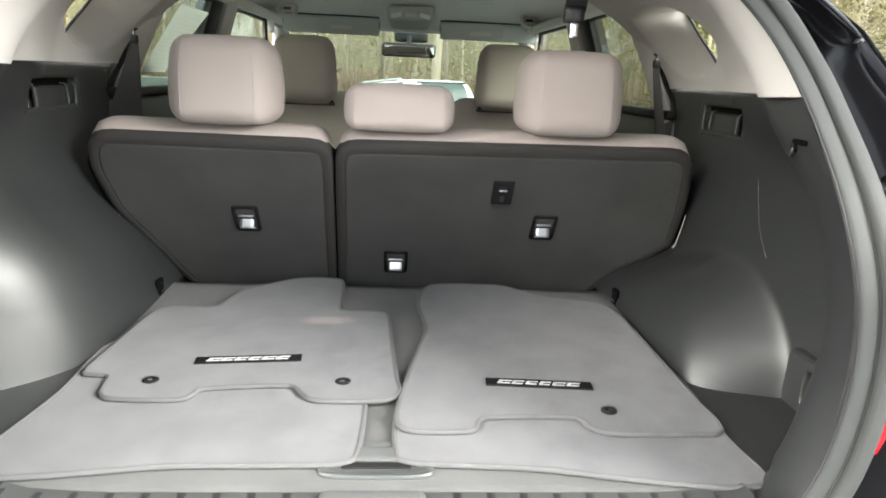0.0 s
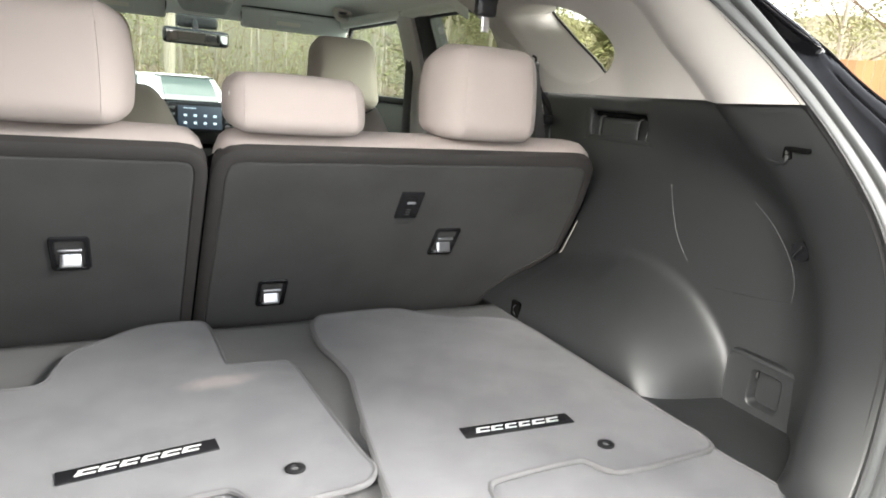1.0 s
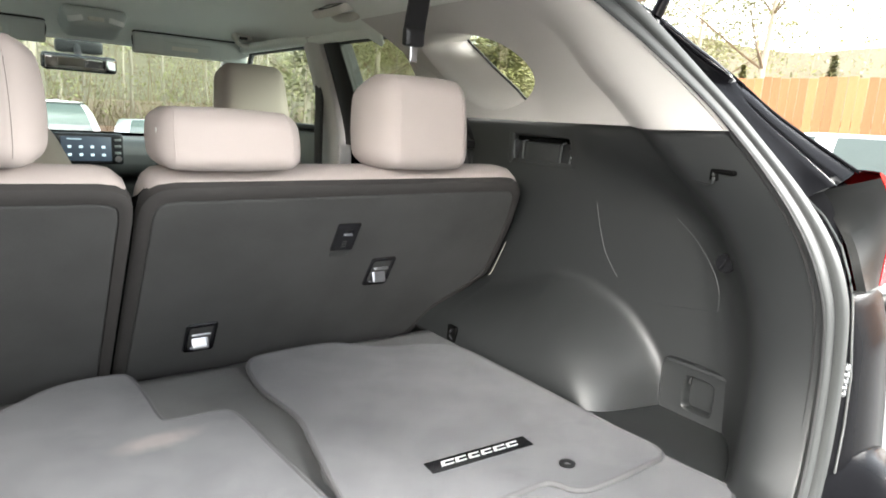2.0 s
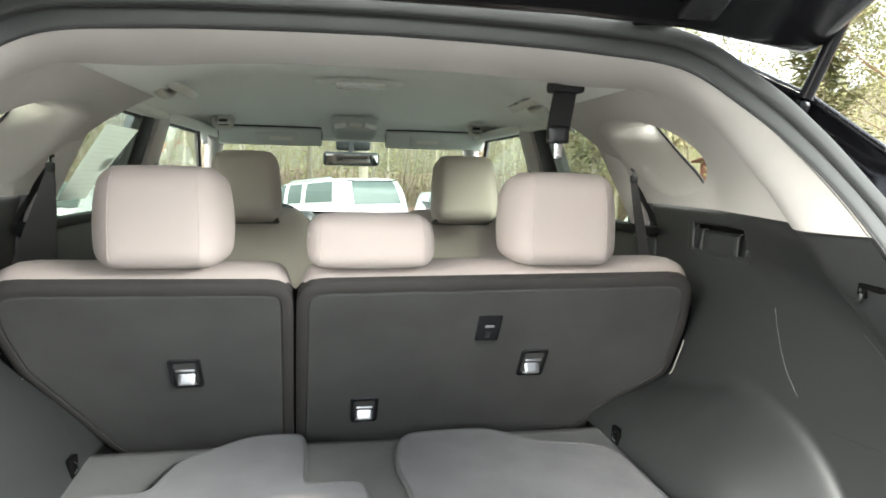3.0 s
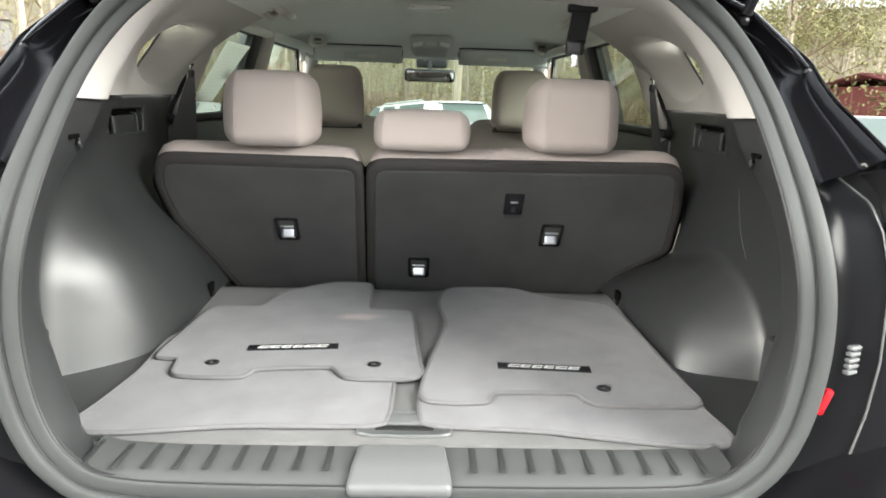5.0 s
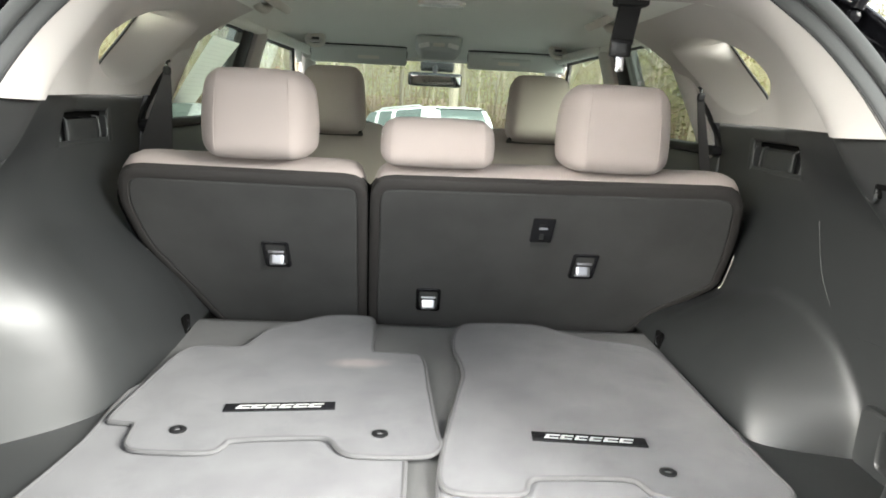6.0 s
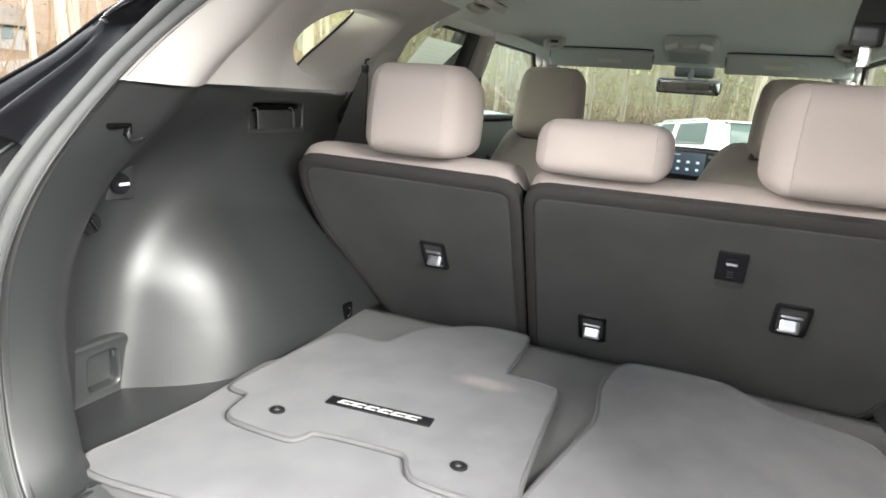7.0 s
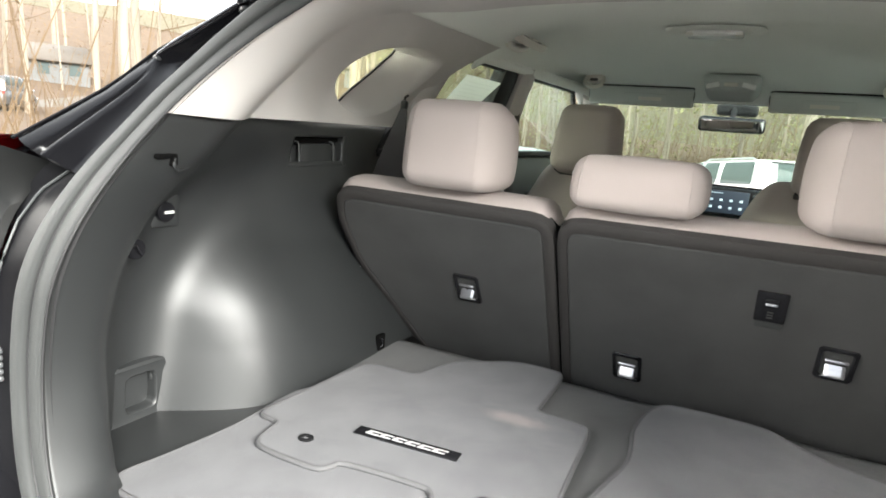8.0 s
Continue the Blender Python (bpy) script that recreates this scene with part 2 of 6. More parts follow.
def box(w, d, h, bevel=0.0, seg=2):
    bm = bmesh.new()
    bmesh.ops.create_cube(bm, size=1)
    bmesh.ops.scale(bm, vec=(w, d, h), verts=bm.verts)
    if bevel:
        bmesh.ops.bevel(bm, geom=bm.edges[:], offset=bevel, segments=seg, profile=0.5, affect="EDGES")
    return bm


def cyl(r, h, seg=24, r2=None, bevel=0.0):
    bm = bmesh.new()
    bmesh.ops.create_cone(bm, cap_ends=True, segments=seg, radius1=r, radius2=r if r2 is None else r2, depth=h)
    if bevel:
        bmesh.ops.bevel(bm, geom=[e for e in bm.edges if abs(e.verts[0].co.z - e.verts[1].co.z) < 1e-6], offset=bevel, segments=2, affect="EDGES")
    return bm


def spline(pts, n=8, closed=False):
    """Catmull-Rom through the points, n steps a span."""
    P = [Vector(p) for p in pts]
    out = []
    m = len(P)
    for i in range(m if closed else m - 1):
        if closed:
            a, b, c, d = P[i - 1], P[i], P[(i + 1) % m], P[(i + 2) % m]
        else:
            a, b, c, d = P[max(0, i - 1)], P[i], P[i + 1], P[min(m - 1, i + 2)]
        for k in range(n):
            t = k / n
            out.append(0.5 * ((2 * b) + (c - a) * t + (2 * a - 5 * b + 4 * c - d) * t * t + (3 * b - a - 3 * c + d) * t ** 3))
    if not closed:
        out.append(P[-1].copy())
    return out


def loft(rows, closed_u=False, closed_v=False):
    """A sheet through rows of points, all of one length."""
    bm = bmesh.new()
    vs = [[bm.verts.new(p) for p in row] for row in rows]
    nr, nc = len(rows), len(rows[0])
    for i in range(nr if closed_v else nr - 1):
        for j in range(nc if closed_u else nc - 1):
            a, b = vs[i][j], vs[i][(j + 1) % nc]
            c, d = vs[(i + 1) % nr][(j + 1) % nc], vs[(i + 1) % nr][j]
            try:
                bm.faces.new((a, b, c, d))
            except ValueError:
                pass
    return bm


def tube(pts, r, seg=10, closed=False, flat=1.0, radii=None):
    """A round or flattened rod along points."""
    P = [Vector(p) for p in pts]
    rows = []
    n = len(P)
    up = Vector((0, 0, 1))
    for i in range(n):
        t = (P[(i + 1) % n] - P[i - 1]) if closed else (P[min(n - 1, i + 1)] - P[max(0, i - 1)])
        t.normalize()
        ref = up if abs(t.dot(up)) < 0.95 else Vector((0, 1, 0))
        a = t.cross(ref).normalized()
        b = a.cross(t).normalized()
        rr = radii[i] if radii else r
        rows.append([P[i] + (a * math.cos(2 * math.pi * k / seg) + b * math.sin(2 * math.pi * k / seg) * flat) * rr for k in range(seg)])
    bm = loft(rows, closed_u=True, closed_v=closed)
    if not closed:
        for row in (0, n - 1):
            bm.verts.ensure_lookup_table()
            bm.faces.new([bm.verts[row * seg + k] for k in range(seg)])
    return bm


def prism(outline, z0, z1, bevel=0.0, seg=2):
    """An outline of (x, y) raised from z0 to z1, its upper rim rounded."""
    bm = bmesh.new()
    f = bm.faces.new([bm.verts.new((p[0], p[1], z0)) for p in outline])
    if f.calc_area() and f.normal.z > 0:
        f.normal_flip()
    ex = bmesh.ops.extrude_face_region(bm, geom=[f])
    top = [v for v in ex["geom"] if isinstance(v, bmesh.types.BMVert)]
    bmesh.ops.translate(bm, vec=(0, 0, z1 - z0), verts=top)
    if bevel:
        rim = [e for e in bm.edges if all(abs(v.co.z - z1) < 1e-7 for v in e.verts)]
        bmesh.ops.bevel(bm, geom=rim, offset=bevel, segments=seg, affect="EDGES")
    return bm


def thick(ob, t, offset=-1.0):
    m = ob.modifiers.new("thickness", "SOLIDIFY")
    m.thickness, m.offset = t, offset
    return ob


def smooth(a, b, v):
    t = max(0.0, min(1.0, (v - a) / (b - a)))
    return t * t * (3 - 2 * t)


def lerp_table(table, v):
    for (a, fa), (b, fb) in zip(table[:-1], table[1:]):
        if v <= b:
            k = max(0.0, (v - a) / (b - a))
            return fa + (fb - fa) * k
    return table[-1][1]


def structure(ob, label):
    return tagged(ob, label, "", "", "structure")


# ---- the hatch opening: half of its rim, from the sill's middle to the roof's middle ----
HALF = [(0, .592, -.015), (.25, .592, -.014), (.40, .596, -.008), (.463, .604, .022), (.497, .612, .075), (.514, .619, .15),
        (.516, .624, .22), (.508, .632, .29), (.499, .66, .36), (.496, .715, .43), (.497, .80, .51), (.49, .885, .58),
        (.463, .957, .642), (.405, 1.022, .702), (.29, 1.045, .720), (.15, 1.052, .727), (0, 1.055, .730)]
HALF_RIM = spline(HALF, 6)
RIM_LOOP = HALF_RIM + [Vector((-p.x, p.y, p.z)) for p in reversed(HALF_RIM[1:-1])]


def outward(i, loop):
    t = (loop[(i + 1) % len(loop)] - loop[i - 1]).normalized()
    n = t.cross(Vector((0, 1, 0)))
    n = Vector((n.x, 0, n.z)).normalized() if n.length > 1e-6 else Vector((0, 0, -1))
    if n.dot(Vector((loop[i].x, 0, loop[i].z - 0.36))) < 0:
        n = -n
    return n


RIM_OUT = [outward(i, RIM_LOOP) for i in range(len(RIM_LOOP))]


def rim(o, back):
    """The opening's loop, pushed outwards by o and to the rear by back."""
    return [p + n * o + Vector((0, -back, 0)) for p, n in zip(RIM_LOOP, RIM_OUT)]


def rim_at(z):
    """x and y of the rim at a height on the side."""
    prev = HALF_RIM[14]
    for p in HALF_RIM[15:]:
        if p.z >= z:
            k = (z - prev.z) / max(1e-6, p.z - prev.z)
            return prev.x + (p.x - prev.x) * max(0, k), prev.y + (p.y - prev.y) * max(0, k)
        prev = p
    return prev.x, prev.y


weather_seal = empty("weather_seal", (0, 0.6, 0))
tagged(weather_seal, "grey rubber double weather seal round the hatch opening", "seal", kind="structure")
for oc, bc, ro, rb, nm in ((.0035, .002, .0115, .0050, "inner_lip"), (.0272, .006, .0112, .0085, "seal_bulb")):
    rows = []
    for k in range(20):
        c, q = math.cos(2 * math.pi * k / 20), math.sin(2 * math.pi * k / 20)
        rows.append([p - Vector((0, .6, 0)) for p in rim(oc + ro * math.copysign(abs(c) ** .62, c), bc + rb * math.copysign(abs(q) ** .62, q))])
    part(nm, loft(rows, closed_u=True, closed_v=True), SEAL, weather_seal)
for o, b in ((.0155, .0050), (-.0085, .0025)):
    part("groove", loft([[p - Vector((0, .6, 0)) for p in rim(o + .0016 * math.cos(2 * math.pi * k / 6), b + .0016 * math.sin(2 * math.pi * k / 6))] for k in range(6)], closed_u=True, closed_v=True), BLACK_RUBBER, weather_seal, "black joint line")
part("flange", loft([[p - Vector((0, .6, 0)) for p in rim(o, b)] for o, b in ((-.002, -.012), (.008, -.004), (.02, -.001), (.042, .0), (.050, -.03))], closed_u=True), BLACK_RUBBER, weather_seal)


# ---- lower side panels with the wheel housings ----
WALL_X = 0.648


def soft_min(a, b, r):
    k = max(0.0, min(1.0, .5 + .5 * (b - a) / r))
    return b + (a - b) * k - r * k * (1 - k)


LIP = .063


def lip_shape(u):
    return u * (1 - u ** 4)


def lip_end(z):
    """How far forward of the seal the rounded pillar lip ends, by height."""
    return lerp_table([(0, .105), (.17, .114), (.25, .13), (.30, .145), (.365, .165), (.43, .195), (.486, .21)], z)


def housing(y, z, side):
    """How far the wheel housing stands in from the wall, as a share of its depth: a sloping top, a rounded rear and, on the right, a slanting shoulder."""
    if side < 0:
        top = (lerp_table([(.97, .318), (1.05, .300), (1.40, .245)], y) - z) / lerp_table([(1.0, .155), (1.40, .21)], y)
        rear = (y - .862 - .20 * z - 3.0 * max(0, z - .15) ** 2) / .118
        return soft_min(top + .10, rear + .08, .85)
    zo = lerp_table([(.95, .172), (1.10, .178), (1.19, .176), (1.40, .112)], y)
    zi = lerp_table([(.95, .078), (1.05, .073), (1.16, .060), (1.42, .034)], y)
    yo = lerp_table([(0, .912), (.08, .934), (.18, .985)], z)
    yi = lerp_table([(0, .948), (.04, .970), (.08, .998), (.18, 1.08)], z)
    slant = (.098 + .70 * (y - .926) - z) / .085
    return soft_min(soft_min((zo - z) / (zo - zi) + .08, slant + .10, .9), (y - yo) / (yi - yo) + .10, .8)


def panel_x(y, z, side):
    xr, yr = rim_at(min(.60, max(.0, z)))
    s = max(0.0, y - yr)
    k = smooth(.33, .47, z)
    sc = lip_end(max(0.0, z))
    base = xr + (.36 - .06 * k) * min(s, sc)
    t = max(0.0, min(1.0, (s - sc) / .13))
    lo = base + (WALL_X - base) * t * (2 - t)
    hi = min(WALL_X, xr + .30 * s)
    x = lo * (1 - k) + hi * k
    u = min(1.0, s / sc)
    x -= LIP * lip_shape(u) * smooth(-.01, .05, z) * (1 - .34 * smooth(.10, .22, z) * (1 - smooth(.36, .44, z)))
    deep = .158 - .06 * max(0, min(.1, z))
    h = deep * soft_min(housing(y, z, side), 1.04, .60 if side < 0 else .50)
    blend = .050 if side < 0 else .018
    h = -soft_min(-h, 0.0, blend)
    even = .0125 * smooth(.0, .12, y - yr)
    return soft_min(x, WALL_X - h + blend / 4, .03) + even


PANEL_TOP = .486


def side_panel(side):
    rows = []
    nz, ns = 90, 150
    for i in range(nz + 1):
        z = -.006 + (PANEL_TOP + .020) * i / nz
        _, yr = rim_at(max(0, z))
        row = []
        for j in range(ns + 1):
            u = j / ns
            y = yr + .001 + (1.62 - yr) * u
            row.append((side * (panel_x(y, z, side) + .006 * smooth(.480, .488, z)), y, z))
        rows.append(row)
    return loft(rows)


walls = {}
for side, nm in ((-1, "wall_left"), (1, "wall_right")):
    w = finish(nm, side_panel(side), DARK_TRIM, angle=50)
    thick(w, .004, 1.0 if side < 0 else 1.0)
    structure(w, "dark grey moulded plastic side panel with wheel housing bulge")
    walls[side] = w


def on_wall(side, y, z, out=0.0):
    return Vector((side * (panel_x(y, z, side) - out), y, z))


# ---- beige upper trims: pillar band, header and side panels with the quarter windows ----
EDGE = [(.558, .985, .486), (.566, 1.05, .535), (.5585, 1.10, .577), (.504, 1.14, .645), (.452, 1.225, .688), (.345, 1.285, .703), (.24, 1.30, .714), (.12, 1.305, .719), (0, 1.305, .720)]
EDGE_HALF = spline(EDGE, 8)


def resample(pts, n):
    d = [0.0]
    for a, b in zip(pts[:-1], pts[1:]):
        d.append(d[-1] + (b - a).length)
    out = []
    for i in range(n + 1):
        t = d[-1] * i / n
        for k in range(len(pts) - 1):
            if t <= d[k + 1] + 1e-9:
                f = (t - d[k]) / max(1e-9, d[k + 1] - d[k])
                out.append(pts[k].lerp(pts[k + 1], f))
                break
    return out


def band(lo, hi, side):
    """The strip of trim from the rim to the soft crease, between two shares of its length."""
    x0, y0 = rim_at(PANEL_TOP)
    rim_up = [Vector((x0, y0, PANEL_TOP))] + [p for p in HALF_RIM if p.z > PANEL_TOP + .002 and p.y > .7]
    A, B = resample(rim_up, 60), resample(EDGE_HALF, 60)
    rows = []
    for k in range(13):
        u = k / 12
        row = []
        for i in range(61):
            f = i / 60
            if f < lo - 1e-6 or f > hi + 1e-6:
                continue
            p = A[i].lerp(B[i], u)
            c = Vector((0, 1.1, .42)) - p
            c.y = 0
            c.normalize()
            p = p + c * (LIP * lip_shape(u) * (1 - smooth(.12, .40, f)) + .010 * (6.0 * u * (1 - u) ** 2) ** .9 * smooth(.12, .40, f) + .0015 * (1 - u)) + Vector((0, .001, 0))
            if p.z < .7005:
                p.x += (upper_x(p.y, p.z) - p.x) * u ** 3
            row.append((side * p.x, p.y, p.z))
        rows.append(row)
    tuck = [(side * (abs(p[0]) + .010), p[1] + .025, p[2] + .004) for p in rows[-1]]
    lead = [(side * (abs(p[0]) + .008), p[1] - .001, p[2] + .004) for p in rows[0]]
    return loft([lead] + rows + [tuck])


def upper_x(y, z):
    xr, yr = rim_at(PANEL_TOP)
    x = min(WALL_X, xr + .30 * max(0, y - yr))
    k = max(0.0, (z - PANEL_TOP) / .215)
    return x - .02 * k - .165 * k ** 2.2


for side, nm in ((-1, "trim_left_pillar"), (1, "trim_right_pillar")):
    structure(finish(nm, band(0, .40, side), BEIGE_TRIM, angle=60), "light beige plastic pillar trim beside the hatch opening")
header = join(band(.40, 1, -1), band(.40, 1, 1))
bmesh.ops.remove_doubles(header, verts=header.verts, dist=.0015)
structure(finish("trim_header", header, BEIGE_TRIM, angle=60), "light beige plastic header trim above the hatch opening")


def edge_y(z):
    prev = EDGE_HALF[0]
    for p in EDGE_HALF[1:]:
        if p.z >= z:
            return prev.y + (p.y - prev.y) * (z - prev.z) / max(1e-6, p.z - prev.z)
        prev = p
    return prev.y


HOLE = spline([(1.278, .577, 0), (1.297, .614, 0), (1.345, .642, 0), (1.43, .658, 0), (1.53, .660, 0), (1.60, .640, 0), (1.59, .585, 0), (1.52, .530, 0), (1.435, .507, 0), (1.357, .516, 0), (1.303, .541, 0)], 8, True)
PANE = spline([(1.262, .556, 0), (1.270, .618, 0), (1.33, .664, 0), (1.45, .682, 0), (1.566, .680, 0), (1.561, .664, 0), (1.52, .638, 0), (1.46, .600, 0), (1.40, .565, 0), (1.374, .549, 0), (1.345, .531, 0), (1.296, .526, 0)], 8, True)
PANE_MID, HOLE_MID = Vector((1.39, .60, 0)), Vector((1.42, .58, 0))


def cast(poly, mid, ang):
    d = Vector((math.cos(ang), math.sin(ang), 0))
    best = 0.0
    for a, b in zip(poly, poly[1:] + poly[:1]):
        e = b - a
        den = d.x * e.y - d.y * e.x
        if abs(den) < 1e-9:
            continue
        w = a - mid
        t = (w.x * e.y - w.y * e.x) / den
        s = (w.x * d.y - w.y * d.x) / den
        if t > 0 and -1e-6 <= s <= 1 + 1e-6:
            best = max(best, t)
    return mid + d * best


def c_edge(z):
    return 1.60 + (z - .487) * .62


def upper_panel(side):
    top = .7025
    border = [Vector((edge_y(PANEL_TOP + (top - PANEL_TOP) * k / 12), PANEL_TOP + (top - PANEL_TOP) * k / 12, 0)) for k in range(13)]
    border += [Vector((c_edge(top - (top - PANEL_TOP) * k / 12), top - (top - PANEL_TOP) * k / 12, 0)) for k in range(13)]
    N = 96
    angles = [2 * math.pi * i / N for i in range(N)]
    for corner in (border[0], border[12], border[13], border[-1]):
        a = math.atan2(corner.y - HOLE_MID.y, corner.x - HOLE_MID.x) % (2 * math.pi)
        near = min(range(N), key=lambda i: abs(angles[i] - a))
        angles[near] = a
    rows = []
    for k in range(13):
        row = []
        for i in range(N):
            a = angles[i]
            outer, inner = cast(border, HOLE_MID, a), cast(HOLE, HOLE_MID, a)
            p = outer.lerp(inner, (k / 12) ** .8)
            row.append((side * upper_x(p.x, p.y), p.x, p.y))
        rows.append(row)
    for k in range(1, 7):
        u = k / 6
        row = []
        for i in range(N):
            a = angles[i]
            h, g = cast(HOLE, HOLE_MID, a), cast(PANE, PANE_MID, a)
            p = h.lerp(g, u)
            x0 = upper_x(h.x, h.y)
            row.append((side * (x0 + (.668 - x0) * (u ** .75)), p.x, p.y))
        rows.append(row)
    return loft(rows, closed_u=True)


for side, nm in ((-1, "trim_left_quarter"), (1, "trim_right_quarter")):
    ob = structure(finish(nm, upper_panel(side), BEIGE_TRIM, angle=62), "light beige plastic quarter trim round a small window")
    gl = bmesh.new()
    gl.faces.new([gl.verts.new((side * .672, p.x + (p.x - PANE_MID.x) * .1, p.y + (p.y - PANE_MID.y) * .1)) for p in PANE])
    win = finish("window_1" if side < 0 else "window_2", gl, TINTED)
    structure(win, "tinted quarter window glass with a black border")
    win.visible_shadow = False
    part("gasket", tube([(side * .667, p.x, p.y) for p in PANE], .003, 6, True), BLACK_RUBBER, win, "black window border")


# ---- headliner ----
def liner_z(x, y):
    base = lerp_table([(1.2, .712), (1.30, .722), (1.42, .745), (1.6, .768), (1.9, .788), (2.3, .785), (2.6, .765), (2.8, .742), (2.92, .705), (2.985, .668)], y)
    fall = lerp_table([(1.2, .030), (1.30, .048), (1.36, .074), (1.42, .098), (1.5, .123), (1.6, .145), (1.7, .150), (1.8, .125), (1.9, .098), (2.0, .09), (2.3, .09), (2.7, .025), (3.0, .025)], y)
    return base - fall * (abs(x) / .56) ** 4


rows = []
for i in range(61):
    y = 1.24 + (2.985 - 1.24) * i / 60
    hw = .53 - .038 * smooth(1.28, 1.40, y) + .083 * smooth(1.69, 1.83, y) + .025 * smooth(1.9, 2.3, y)
    rows.append([(hw * (-1 + j / 20), max(y, 1.306 - .09 * (abs(-1 + j / 20) * hw / .45) ** 2 if y < 1.3 else y), liner_z(hw * (-1 + j / 20), y) + .006) for j in range(41)])
ceiling = finish("ceiling", loft(rows), HEADLINER, angle=60)
thick(ceiling, .006, 1.0)
structure(ceiling, "pale grey-beige fabric headliner of the cabin")

# ---- cargo floor, scuff plate ----
rows = [[(x, y, 0) for x in [-.66 + 1.32 * j / 40 for j in range(41)]] for y in [.668 + (1.436 - .668) * i / 30 for i in range(31)]]
floor = finish("floor", loft(rows), CARGO_CARPET)
thick(floor, .02, -1.0)
structure(floor, "dark grey carpeted cargo floor board")

for side in (-1, 1):
    tray = finish("floor_tray", moved(box(.20, .33, .003, .001), Matrix.Translation((side * .558, .845, .0002))), DARK_TRIM)
    structure(tray, "dark plastic tray floor beside the wheel housing")
sill = empty("sill_plate", (0, .63, 0))
tagged(sill, "grey ribbed plastic scuff plate along the cargo sill", "sill plate", kind="structure")
prof = [(.588, -.020), (.592, -.012), (.605, -.004), (.625, .001), (.66, .003), (.672, .002), (.676, -.008)]
xs = [-.50 + i / 40 for i in range(41) if abs(-.50 + i / 40) < .465]


def sill_z(x, y, z):
    r = smooth(.40, .50, abs(x))
    return z + .030 * r * r


rows = [[(x, y - .63 + .012 * smooth(.3, .5, abs(x)), sill_z(x, y, z)) for x in xs] for y, z in prof]
part("plate", loft(rows), SILL_PLASTIC, sill)
rib0 = None
for i in range(22):
    x = -.446 + .0408 * i
    if -.112 < x < .072:
        continue
    me_bm = box(.0085, .060, .0022, .0009)
    if rib0 is None:
        rib0 = part("rib", me_bm, DARK_TRIM, sill, "dark grip strip")
        rib0.location = (x, .01, sill_z(x, 0, .0028))
    else:
        me_bm.free()
        r2 = new("rib", rib0.data)
        r2.parent = sill
        r2.location = (x, .01, sill_z(x, 0, .0028))
# rounded cover over the latch in the middle of the sill
bm = rounded(.142, .090, .022, .009, 10)
for v in bm.verts:
    v.co.x *= 1 - .10 * smooth(-.045, .045, v.co.y)
    v.co.z -= .010 * smooth(.0, .045, -v.co.y)
part("latch_cover", moved(bm, Matrix.Translation((-.018, -.006, .000))), LATCH_COVER, sill, "pale grey rounded latch cover")

handle = empty("floor_board_pull", (-.016, .735, 0))
tagged(handle, "dark grey plastic pull handle set in the cargo floor", "handle")
outl = [(p.x, p.y) for p in spline([(-.060, .040, 0), (0, .042, 0), (.060, .040, 0), (.067, .012, 0), (.074, -.020, 0), (.060, -.034, 0), (0, -.037, 0), (-.060, -.034, 0), (-.074, -.020, 0), (-.067, .012, 0)], 5, True)]
dish = []
for grow, h in ((1.0, .0), (1.0, .0035), (.975, .0055), (.90, .0055), (.84, .003), (.80, .0015)):
    dish.append([(a * grow, b * (grow - (1 - grow) * .6), h) for a, b in outl])
bm = loft(dish, closed_u=True)
bm.verts.ensure_lookup_table()
bm.faces.new([bm.verts[5 * len(outl) + k] for k in range(len(outl))])
part("bezel", bm, DARK_SMOOTH, handle)
part("pull", moved(rounded(.096, .030, .007, .0030, 6), Matrix.Translation((0, .012, .0042))), LATCH_COVER, handle, "paler grey pull bar")
part("finger_slot", moved(rounded(.090, .012, .003, .0014, 5), Matrix.Translation((0, -.010, .0025))), BLACK_MATT, handle)


# ---- fittings let into the side panels ----
def cut(ob, y0, y1, z0, z1):
    """Opens a panel where a recess sits."""
    bm = bmesh.new()
    bm.from_mesh(ob.data)
    gone = [f for f in bm.faces if y0 < f.calc_center_median().y < y1 and z0 < f.calc_center_median().z < z1]
    bmesh.ops.delete(bm, geom=gone, context="FACES")
    bm.to_mesh(ob.data)
    bm.free()


